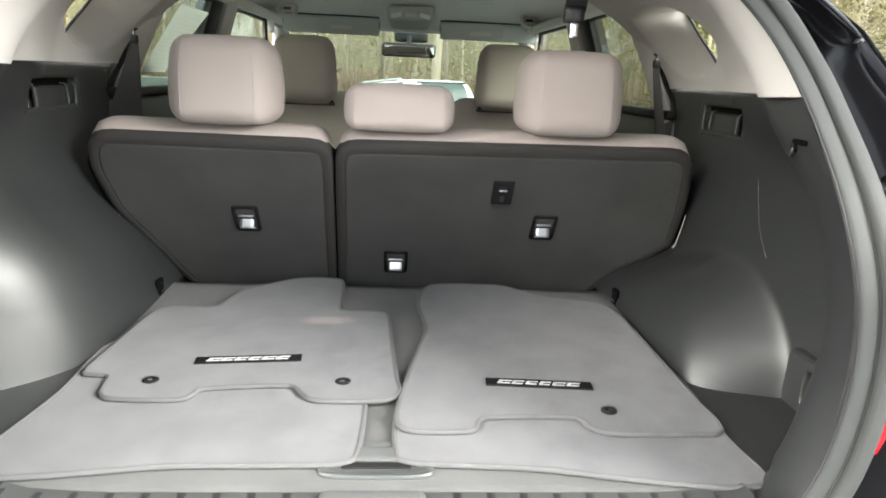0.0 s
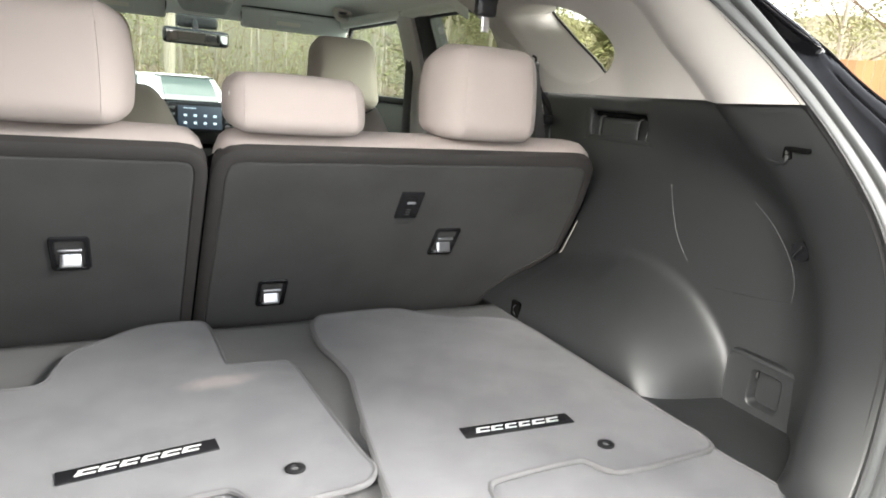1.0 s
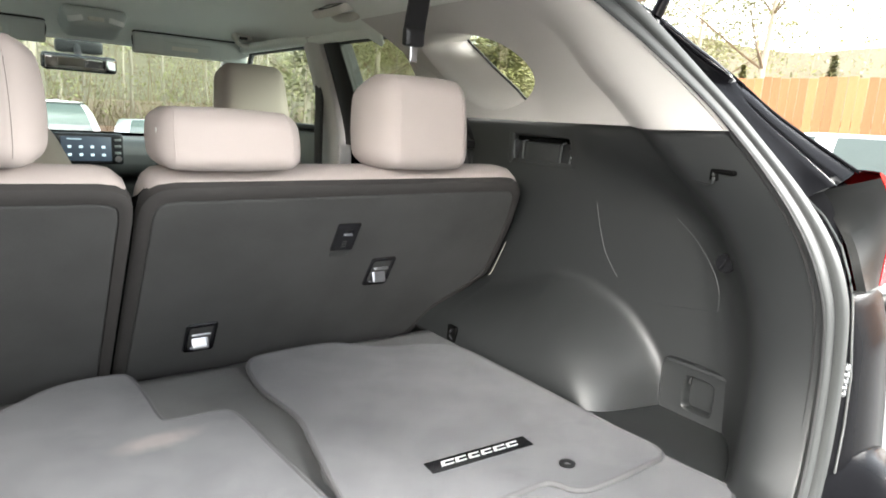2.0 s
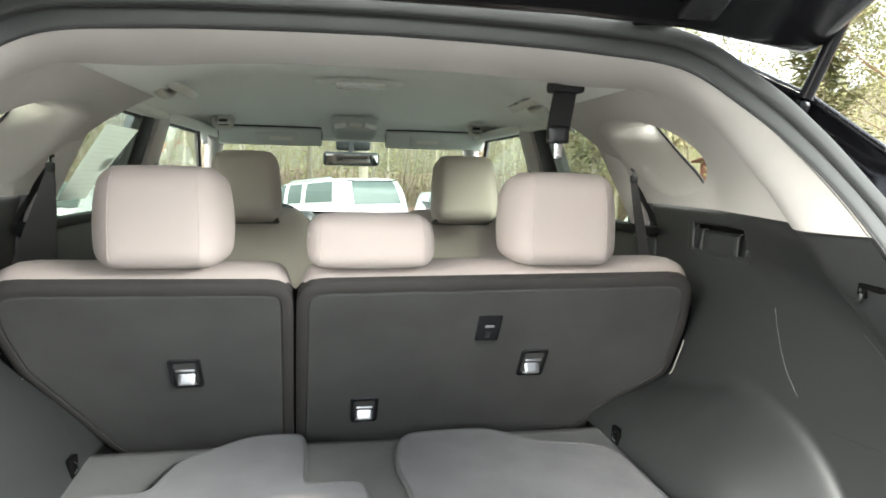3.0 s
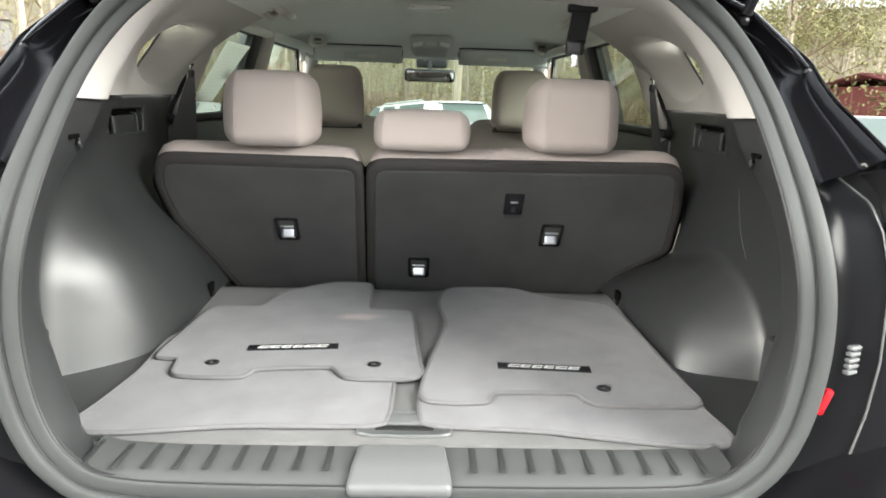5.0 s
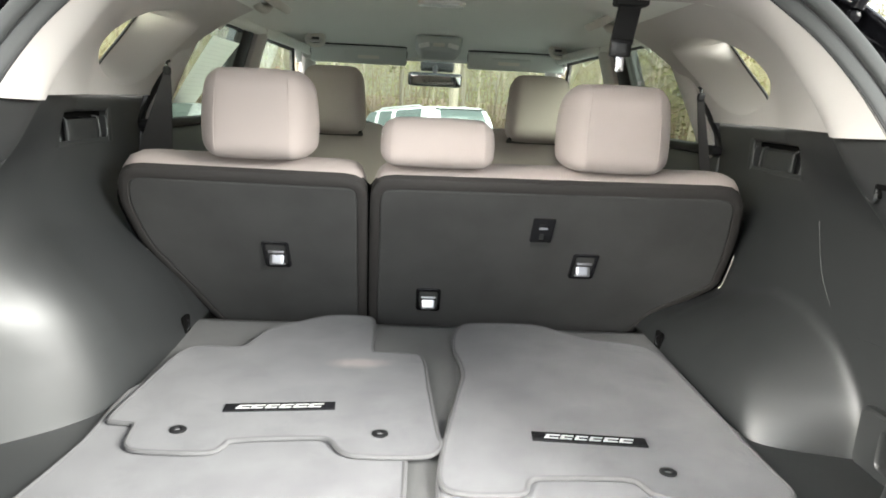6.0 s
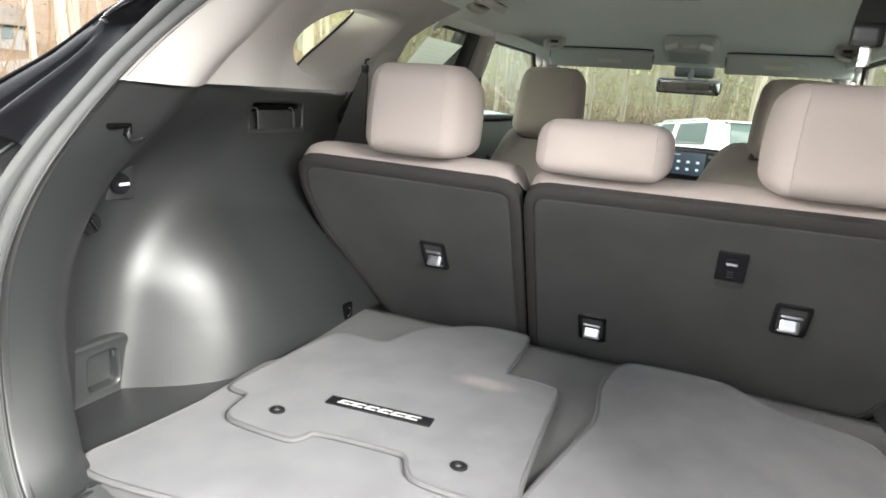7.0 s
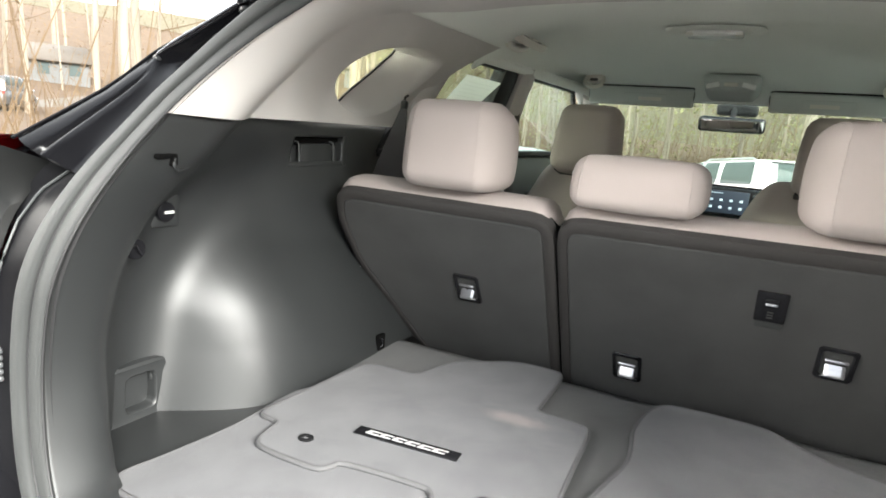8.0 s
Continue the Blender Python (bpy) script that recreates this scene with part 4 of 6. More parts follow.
# ---- belts ----
for side in (-1, 1):
    belt = empty("seat_belt", (side * .62, 1.50, .36))
    tagged(belt, "dark grey rear seat belt hanging from its guide on the pillar", "seat belt", "rear seat belts")
    wide = .040 if side < 0 else .013
    rows = []
    for t in range(9):
        f = t / 8
        c = Vector((side * (.625 - .035 * f), 1.487 + .016 * f, .33 + .205 * f))
        half = wide * (1 - f) ** .9 + .006 * f
        dx = Vector((.9, .43 * side * -1, 0)).normalized() * half
        th = Vector((0, .0025, 0))
        rows.append([c - dx - th - belt.location, c + dx - th - belt.location, c + dx + th - belt.location, c - dx + th - belt.location])
    part("webbing", loft(rows, closed_u=True), BELT_WEB, belt)
    part("guide", moved(rounded(.016, .014, .02, .005, 5), Matrix.Translation(Vector((side * .590, 1.503, .54)) - belt.location)), BLACK_MATT, belt)
    part("clip", tube([Vector(p) - belt.location for p in ((side * .590, 1.503, .545), (side * .592, 1.508, .558), (side * .588, 1.515, .562))], .003, 8), BLACK_GLOSS, belt)

centre = empty("centre_belt", (.342, 1.305, .70))
tagged(centre, "black centre seat belt and tongue hanging from the headliner", "seat belt")
part("outlet", moved(rounded(.062, .035, .020, .005, 5), Matrix.Translation((.004, 0, .002))), BLACK_MATT, centre)
part("webbing", loft([[(a, y, z) for a, y in ((-.021 + dx, -.003), (.021 + dx, -.003), (.021 + dx, .003), (-.021 + dx, .003))] for z, dx in ((.0, .004), (-.03, .0), (-.055, -.004), (-.075, -.006))], closed_u=True), BLACK_MATT, centre)
part("buckle", moved(rounded(.040, .016, .032, .004, 5), Matrix.Translation((-.007, 0, -.082))), BLACK_GLOSS, centre)
part("tongue", moved(rounded(.016, .003, .03, .001, 4), Matrix.Translation((-.005, 0, -.110))), CHROME, centre, "chrome belt tongue")

# ---- roof fittings ----
for sx, y in ((-1, 1.87), (1, 1.83)):
    x = sx * .437
    g = empty("grab_handle", (x, y, liner_z(x, y) - .001))
    tagged(g, "folded cream plastic grab handle on the headliner", "grab handle", "grab handles")
    rz = Matrix.Rotation(radians(-28 * sx), 4, "Y")
    rows = []
    for a, b, h in ((.040, .088, .004), (.039, .087, -.008), (.034, .082, -.016), (.024, .070, -.017), (.018, .062, -.012), (.016, .058, .006)):
        rows.append([rz @ Vector((math.copysign(abs(math.cos(q)) ** .7, math.cos(q)) * a, math.copysign(abs(math.sin(q)) ** .7, math.sin(q)) * b, h)) for q in [2 * math.pi * k / 32 for k in range(32)]])
    part("surround", loft(rows, closed_u=True), CREAM, g)
    part("bar", moved(tube(spline([(0, -.072, -.004), (0, -.066, -.026), (0, -.045, -.037), (0, .0, -.040), (0, .045, -.037), (0, .066, -.026), (0, .072, -.004)], 4), .0115, 10), rz @ Matrix.Translation((.026 * sx, 0, .002))), CREAM, g)
    # dark filler gives the shade behind the bar as colour
    part("shade_fill", moved(rounded(.034, .120, .010, .0040, 4), rz @ Matrix.Translation((0, 0, .000))), BLACK_MATT, g, "dark filler drawn for the shade behind the handle")
for sx in (-1, 1):
    x, y = (-.470 if sx < 0 else .512), 2.72
    g = empty("coat_hook", (x, y, .722))
    tagged(g, "cream plastic folding hook on the headliner", "hook", "front hooks")
    part("base", moved(rounded(.070, .05, .030, .012, 6), Matrix.Translation((0, .02, .010))), CREAM, g)
    part("loop", tube(spline([(-.028, .0, .016), (-.034, -.014, .000), (-.026, -.020, -.018), (.000, -.020, -.024), (.026, -.016, -.018), (.032, -.008, -.002)], 4), .0085, 10), CREAM, g)
    # dark filler gives the shade inside the loop as colour
    part("shade_fill", moved(rounded(.030, .006, .010, .0028, 5), Matrix.Translation((-.002, -.006, .004))), BELT_WEB, g, "dark filler drawn for the shade inside the hook")
dome = empty("dome_light", (.01, 2.0, liner_z(.01, 2.0)))
tagged(dome, "oval cream dome light in the headliner", "ceiling light")
rows = []
for a, b, h in ((.120, .080, .002), (.112, .072, -.0025), (.095, .058, -.004), (.086, .048, -.0045), (.078, .042, -.002)):
    rows.append([Vector((math.copysign(abs(math.cos(q)) ** .8, math.cos(q)) * a, math.copysign(abs(math.sin(q)) ** .8, math.sin(q)) * b, h)) for q in [2 * math.pi * k / 40 for k in range(40)]])
part("bezel", loft(rows, closed_u=True), HEADLINER, dome, "", 60)
part("lens", moved(rounded(.135, .062, .016, .0075, 8), Matrix.Translation((0, -.008, -.008))), LAMP_LENS, dome, "clear ribbed lens")
for sx in (-1, 1):
    part("switch", moved(rounded(.020, .030, .008, .003, 5), Matrix.Translation((sx * .058, -.026, -.012))), CREAM, dome)
for x0, x1 in ((-.505, -.106), (.148, .555)):
    v = empty("sun_visor", ((x0 + x1) / 2, 2.80, .677))
    tagged(v, "folded pale grey sun visor above the windscreen", "sun visor", "sun visors")
    w = x1 - x0
    m = Matrix.Rotation(radians(12), 4, "X")
    part("pad", moved(rounded(w, .020, .072, .0099, 12), m), VISOR, v)
    # black tube draws the shaded gap round the top of the pad
    outline = [(-w / 2 + .004, -.004, -.010), (-w / 2 + .001, -.002, .012), (-w / 2 + .006, 0, .030), (-w / 2 + .020, 0, .0375), (0, 0, .0385), (w / 2 - .020, 0, .0375), (w / 2 - .006, 0, .030), (w / 2 - .001, -.002, .012), (w / 2 - .004, -.004, -.010)]
    part("visor_gap_shade", moved(tube(spline(outline, 4), .0034, 8), m), BLACK_MATT, v, "dark line drawn for the shaded gap round the visor")
    part("mirror_flap", moved(rounded(w * .40, .004, .040, .0018, 6), m @ Matrix.Translation((.02 if x0 < 0 else -.02, -.0105, -.006))), VISOR, v)
    part("label", moved(box(w * .22, .0012, .014, 0), m @ Matrix.Translation((.04 if x0 < 0 else -.03, -.0130, -.006))), CREAM, v, "pale printed visor label")
con = empty("roof_console", (.022, 2.74, .715))
tagged(con, "pale plastic overhead console with two map lamps", "console")
bm = rounded(.200, .15, .064, .026, 10)
for v in bm.verts:
    v.co.x *= 1 - .18 * smooth(-.03, .03, -v.co.z)
part("body", moved(bm, Matrix.Rotation(radians(-14), 4, "X")), VISOR, con)
part("switch_bar", moved(rounded(.046, .012, .014, .004, 5), Matrix.Translation((0, -.076, .006))), CREAM, con)
for sx in (-1, 1):
    part("map_lamp", moved(rounded(.046, .012, .020, .005, 5), Matrix.Translation((sx * .058, -.075, .002)) @ Matrix.Rotation(radians(14 * sx), 4, "Y")), LAMP_LENS, con, "clear map lamp")
mir = empty("rearview_mirror", (.02, 3.085, .60))
tagged(mir, "black rearview mirror hanging from the windscreen", "mirror")
aim = Matrix.Rotation(radians(9), 4, "Z") @ Matrix.Rotation(radians(7), 4, "X")
part("shell", moved(rounded(.255, .035, .062, .016, 8), aim), BLACK_GLOSS, mir)
part("glass", moved(rounded(.236, .004, .046, .0018, 6), aim @ Matrix.Translation((0, -.0175, 0))), MIRROR, mir, "mirror glass")
part("stalk", tube([(0, .01, .02), (0, .06, .06), (0, .09, .085)], .012, 10), BLACK_MATT, mir)
part("sensor_box", moved(rounded(.16, .06, .05, .012, 6), Matrix.Translation((.01, .09, .065))), BLACK_MATT, mir)

# ---- the cabin ahead of the rear seats ----
for sx, x in ((-1, -.325), (1, .350)):
    st = empty("bucket_seat", (x, 2.15, -.30))
    tagged(st, "beige fabric front seat with its headrest raised", "car seat", "front seats")
    lean = Matrix.Rotation(radians(-14), 4, "X")
    bm = rounded(.50, .15, .80, .065, 12, .01)
    for v in bm.verts:
        t = v.co.z / .80 + .5
        v.co.x *= 1 - .30 * smooth(.70, 1.03, t)
    part("backrest", moved(bm, Matrix.Translation((0, .115, .322)) @ lean), SEAT_CLOTH, st, "", 70)
    part("seat_cushion", moved(rounded(.52, .52, .16, .06, 8, .01), Matrix.Translation((0, .42, .0))), SEAT_CLOTH, st, "", 70)
    bm = rounded(.205, .10, .205, .032, 12, .006)
    for v in bm.verts:
        t = v.co.z / .205 + .5
        v.co.x *= 1.03 - .14 * t
    part("headrest", moved(bm, Matrix.Translation((0, .03, .792)) @ lean), SEAT_CLOTH, st, "", 70)
    # black strip draws the shaded gap between headrest and backrest
    part("headrest_gap_shade", moved(rounded(.19, .075, .012, .005, 5), Matrix.Translation((0, .04, .690)) @ lean), BLACK_MATT, st, "dark strip drawn for the shaded gap under the headrest")
    part("base", moved(box(.42, .45, .16, .02), Matrix.Translation((0, .42, -.15))), BLACK_MATT, st)

cabin_floor = finish("cabin_floor", moved(box(1.32, 2.3, .03), Matrix.Translation((0, 2.72, -.47))), CARGO_CARPET)
structure(cabin_floor, "dark carpeted cabin floor")
rear_bench = empty("rear_bench", (0, 1.78, -.25))
tagged(rear_bench, "beige fabric rear bench cushion", "car seat")
part("cushion", rounded(1.20, .50, .18, .06, 8, .01), SEAT_CLOTH, rear_bench)
part("base", moved(box(1.1, .42, .14, .01), Matrix.Translation((0, 0, -.15))), BLACK_MATT, rear_bench)

# doors: a card, a window frame and the glass, on both sides
def side_x(z):
    return .655 - .33 * max(0, z - .40) ** 1.25 - .02 * max(0, z - .40)


def door(side, y0, y1, y0t, y1t, nm, rear):
    """A side door between its sill line and the roof: inner card, belt strip, frame and pane."""
    d = empty(nm, (side * .66, (y0 + y1) / 2, .415))
    structure(d, "car door with a dark inner panel and clear window")
    o = d.location
    card = rounded(.06, y1 - y0, .80, .02, 6)
    part("card", moved(card, Matrix.Translation((side * .015, 0, -.40))), DARK_TRIM, d)
    part("belt_strip", moved(rounded(.035, y1 - y0, .022, .008, 5), Matrix.Translation((-side * .012, 0, .008))), BLACK_MATT, d)
    part("armrest", moved(rounded(.08, .45, .05, .02, 6), Matrix.Translation((-side * .03, 0, -.16))), DARK_SMOOTH, d)
    rows = []
    top = .690
    for k in range(9):
        z = .425 + (top - .425) * k / 8
        f = k / 8
        rows.append([Vector((side * (side_x(z) + .01), y0 + (y0t - y0) * f + (y1 + (y1t - y1) * f - y0 - (y0t - y0) * f) * j / 6, z)) - o for j in range(7)])
    g = part("pane", loft(rows), PRIVACY if rear else GLASS, d, "tinted window glass" if rear else "greenish clear window glass")
    edge = [r[0] for r in rows] + rows[-1][1:] + [r[-1] for r in rows[::-1]][1:]
    part("window_frame", tube([p + Vector((side * .006, 0, 0)) for p in edge], .011, 8), BLACK_MATT, d)
    return d


for side, a, b in ((-1, "door_1", "door_2"), (1, "door_3", "door_4")):
    door(side, 1.50, 2.06, 1.74, 2.12, a, True)
    door(side, 2.20, 3.30, 2.24, 2.86, b, False)
    # pillar between the doors: black frame to the rear, beige trim ahead of it
    def pillar(y0, y1, y0t, y1t, grow, z0=.38, z1=.705):
        rows = []
        for k in range(9):
            f = k / 8
            z = z0 + (z1 - z0) * f
            a_, b_ = y0 + (y0t - y0) * f, y1 + (y1t - y1) * f
            x = side_x(z) - grow
            rows.append([(side * (x + .05), a_, z), (side * (x + .006), a_, z), (side * x, a_ + .008, z), (side * (x - .006), (a_ + b_) / 2, z), (side * x, b_ - .008, z), (side * (x + .006), b_, z), (side * (x + .05), b_, z)])
        return loft(rows)
    structure(finish("trim_door_frame", pillar(2.03, 2.16, 2.09, 2.19, .005), BLACK_MATT), "black door frame and window run between the side windows")
    structure(finish("trim_middle_pillar", pillar(2.16, 2.30, 2.19, 2.30, .020, -.2), BEIGE_TRIM), "beige plastic pillar trim between the doors")
    structure(finish("trim_rear_pillar", pillar(1.50, 1.58, 1.68, 1.78, .004, .36), BEIGE_TRIM), "beige plastic pillar trim behind the rear door")
    # roof rail over the windows and the windscreen pillar
    rail = [(side * .562, 1.60, .694), (side * .569, 1.9, .700), (side * .566, 2.3, .701), (side * .540, 2.7, .695), (side * .535, 2.95, .690)]
    structure(finish("trim_roof_rail", tube(spline(rail, 5), .018, 10), HEADLINER), "pale roof rail lining above the side windows")
    post = [(side * .535, 2.93, .690), (side * .585, 3.14, .60), (side * .63, 3.36, .49), (side * .665, 3.58, .37)]
    structure(finish("trim_windscreen_pillar", tube(spline(post, 5), .036, 10), BEIGE_TRIM), "beige windscreen pillar trim")
    fb = finish("front_belt", moved(box(.012, .045, .40, .003), Matrix.Translation((side * .600, 2.25, .42))), BELT_WEB)
    tagged(fb, "dark front seat belt hanging on the middle pillar", "seat belt", "front seat belts")

rows = []
for k in range(11):
    f = k / 10
    w = .545 + .13 * f
    rows.append([(w * (-1 + j / 8), 2.96 + .70 * f + .05 * (1 - (abs(-1 + j / 8)) ** 2), .690 - .34 * f) for j in range(17)])
ws = finish("windscreen", loft(rows), GLASS)
ws.visible_shadow = False
structure(ws, "clear greenish windscreen glass")

dash = empty("dashboard", (0, 3.45, .20))
tagged(dash, "dark dashboard with a raised touch screen", "dashboard")
part("top_pad", moved(rounded(1.36, .52, .16, .06, 10), Matrix.Translation((0, .06, .03))), DARK_TRIM, dash)
part("lower_panel", moved(rounded(1.32, .40, .40, .05, 8), Matrix.Translation((0, .10, -.25))), DARK_TRIM, dash)
part("instrument_hood", moved(rounded(.36, .22, .09, .04, 8), Matrix.Translation((-.33, -.10, .10))), DARK_TRIM, dash)
scr = part("display", moved(rounded(.27, .022, .125, .018, 8), Matrix.Translation((.042, -.235, .075))), BLACK_GLOSS, dash, "black touch screen with control buttons")
part("glass_face", moved(box(.178, .003, .098, .001), Matrix.Translation((.042, -.2475, .075))), SCREEN, scr, "lit dark blue screen")
for r in range(2):
    for c in range(4):
        part("icon", moved(rounded(.013, .002, .010, .0009, 4), Matrix.Translation((-.018 + .040 * c, -.2500, .083 - .032 * r))), ICON, scr)
part("status_line", moved(box(.05, .0015, .003, 0), Matrix.Translation((.0, -.2500, .113))), ICON, scr)
for sx in (-1, 1):
    for k in range(3):
        part("button", moved(rounded(.024, .006, .010, .002, 4), Matrix.Translation((.042 + sx * .113, -.247, .112 - .026 * k))), DARK_SMOOTH, scr)
    part("dial", moved(cyl(.013, .014, 24, bevel=.002), Matrix.Translation((.042 + sx * .113, -.250, .036)) @ Matrix.Rotation(radians(90), 4, "X")), CHROME, scr, "chrome dial")
wheel = empty("steering_wheel", (-.33, 3.00, .22))
tagged(wheel, "dark steering wheel in front of the driver's seat", "steering wheel")
tm = Matrix.Rotation(radians(66), 4, "X")
part("rim", moved(tube([(.185 * math.cos(a), .185 * math.sin(a), 0) for a in [2 * math.pi * k / 40 for k in range(40)]], .015, 10, True), tm), BLACK_MATT, wheel)
part("hub", moved(rounded(.15, .12, .05, .024, 6), tm), BLACK_MATT, wheel)
for a in (200, 340, 270):
    part("spoke", moved(tube([(0, 0, 0), (.18 * math.cos(radians(a)), .18 * math.sin(radians(a)), 0)], .014, 8, flat=.6), tm), DARK_SMOOTH, wheel)
part("column", tube([(0, .02, -.01), (0, .30, -.12)], .04, 12), BLACK_MATT, wheel)

# paper stickers on the rear door glass
stk = empty("window_sticker", (-.622, 1.86, .52))
tagged(stk, "white printed paper sticker inside the rear door window", "sticker")
rows = [[Vector((-(side_x(z) + .002), 1.66 + (z - .47) * 1.0 + (.16 + (z - .47) * .5) * j / 6, z)) - stk.location for j in range(7)] for z in [.468 + .177 * i / 8 for i in range(9)]]
part("sheet", loft(rows), PAPER, stk)
for k in range(15):
    z = .480 + .0105 * k
    f0, w = (.10, .78) if k % 4 else (.10, .42)
    ln = [[Vector((-(side_x(zz) - .0015), 1.66 + (zz - .47) * 1.0 + (.16 + (zz - .47) * .5) * (f0 + w * j / 3), zz)) - stk.location for j in range(4)] for zz in (z, z + .0018)]
    part("print_line", loft(ln), PRINT, stk)
ln = [[Vector((-(side_x(zz) - .0018), 1.66 + (zz - .47) * 1.0 + (.16 + (zz - .47) * .5) * (.62 + .26 * j / 3), zz)) - stk.location for j in range(4)] for zz in (.535, .565)]
part("print_block", loft(ln), PRINT, stk)


# ---- the car's outer body round the opening ----
# the gutter's outer edge and the panel edge beside the lamps, by height on the rim
GUTTER_EDGE = [(.386, Vector((.622, .660, .440))), (.45, Vector((.618, .718, .474))), (.50, Vector((.606, .776, .512))), (.535, Vector((.602, .815, .543))), (.56, Vector((.607, .842, .563))), (.60, Vector((.592, .905, .605))),
               (.64, Vector((.570, .965, .650))), (.68, Vector((.530, 1.015, .682))), (.705, Vector((.470, 1.050, .715))), (.720, Vector((.30, 1.082, .757))), (.7275, Vector((.15, 1.088, .769))), (.73, Vector((0, 1.09, .775)))]
PANEL_EDGE = [(.0, Vector((.599, .614, .0))), (.093, Vector((.623, .622, .093))), (.167, Vector((.634, .630, .167))), (.274, Vector((.639, .648, .274))), (.304, Vector((.636, .657, .304))), (.34, Vector((.634, .672, .34))),
              (.377, Vector((.625, .695, .377))), (.41, Vector((.585, .715, .410))), (.44, Vector((.570, .745, .440)))]


def curve_at(table, v):
    for (a, fa), (b, fb) in zip(table[:-1], table[1:]):
        if v <= b:
            return fa.lerp(fb, max(0.0, (v - a) / (b - a)))
    return table[-1][1].copy()


def lamp_reach(z):
    """How far out the lamp corner reaches at a height."""
    return lerp_table([(.0, .785), (.20, .792), (.268, .785), (.284, .757), (.30, .756), (.36, .750), (.395, .730), (.418, .700), (.437, .660), (.446, .630), (.47, .625)], z)


# along the gutter: part of its width, depth above the knuckle, depth below it
GUTTER_UP = [(.10, .012), (.22, .030), (.36, .040), (.52, .041), (.64, .034), (.72, .018), (.76, .006), (.79, .000), (.83, -.003), (.87, -.002), (.90, .002), (.94, .001), (.975, -.001), (1.0, .002)]
GUTTER_LOW = [(.08, .011), (.16, .015), (.26, .014), (.38, .010), (.50, .005), (.58, .001), (.62, .0012), (.64, .0034), (.66, .001), (.72, -.002), (.80, -.004), (.90, -.004), (.975, -.001), (1.0, .002)]


def gutter_rows(side):
    rows = [[] for _ in range(20)]
    for i, p in enumerate(HALF_RIM):
        if i < 14 or p.z < .386:
            continue
        n = RIM_OUT[i]
        a0, a1 = p + n * .030 + Vector((0, -.004, 0)), p + n * .044 + Vector((0, .012, 0))
        b = curve_at(GUTTER_EDGE, p.z)
        out = 1 - smooth(.60, .70, p.z)
        col = [a0, a1]
        up, d = smooth(.515, .565, p.z), .5 + .5 * out
        for (fu, yu), (fl, yl) in zip(GUTTER_UP, GUTTER_LOW):
            f, y = fl + (fu - fl) * up, yl + (yu * d - yl) * up
            col.append(a1.lerp(b, f) + Vector((0, y - .012 * (1 - f), 0)))
        for o, y, z in ((.004, .008, .001), (.018 * out, .03 + .02 * out, .006 * out), (.045 * out, .035 + .165 * out, .004 * out), (.062 * out, .04 + .38 * out, 0)):
            col.append(b + Vector((o, y, z)))
        for k, q in enumerate(col):
            rows[k].append((side * q.x, q.y, q.z))
    for row in rows:               # the end turns forward, under the gutter
        x, y, z = row[0]
        row.insert(0, (x, y + .003, z - .004))
        row.insert(0, (x - side * .002, y + .040, z - .006))
    return rows


def quarter_rows(side):
    rows = [[] for _ in range(12)]
    for i, p in enumerate(HALF_RIM):
        if i < 14 or p.z > .418:
            continue
        n = RIM_OUT[i]
        a0, a1 = p + n * .030 + Vector((0, -.004, 0)), p + n * .042 + Vector((0, .012, 0))
        e = curve_at(PANEL_EDGE, p.z)
        col = [a0, a1]
        for f, y in ((.25, .020), (.55, .016), (.86, .004), (.965, .002)):
            col.append(a1.lerp(e, f) + Vector((0, y, 0)))
        col.append(e)
        lift = .034 * smooth(.34, .41, p.z)
        zl = p.z + lift - .030 * smooth(.40, .44, p.z)
        xm = lamp_reach(zl)
        yl = lerp_table([(0, .60), (.2, .626), (.276, .648), (.286, .672), (.39, .678), (.44, .73)], p.z)
        x1 = min(e.x + .008, xm)
        col += [Vector((x1, (e.y + yl) / 2 - .002, p.z + lift * .4)), Vector((max(x1, xm - .04), yl, zl)), Vector((xm - .004, yl + .014, zl)), Vector((xm + .006, .74, zl)), Vector((xm + .012, 1.15, zl - .02))]
        for k, q in enumerate(col):
            rows[k].append((side * q.x, q.y, q.z))
    return rows


car_body = empty("suv_body", (0, 2.2, -.40))
tagged(car_body, "glossy black car body round the open hatch", "car")


def rel(bm):
    return moved(bm, Matrix.Translation(-Vector((0, 2.2, -.40))))


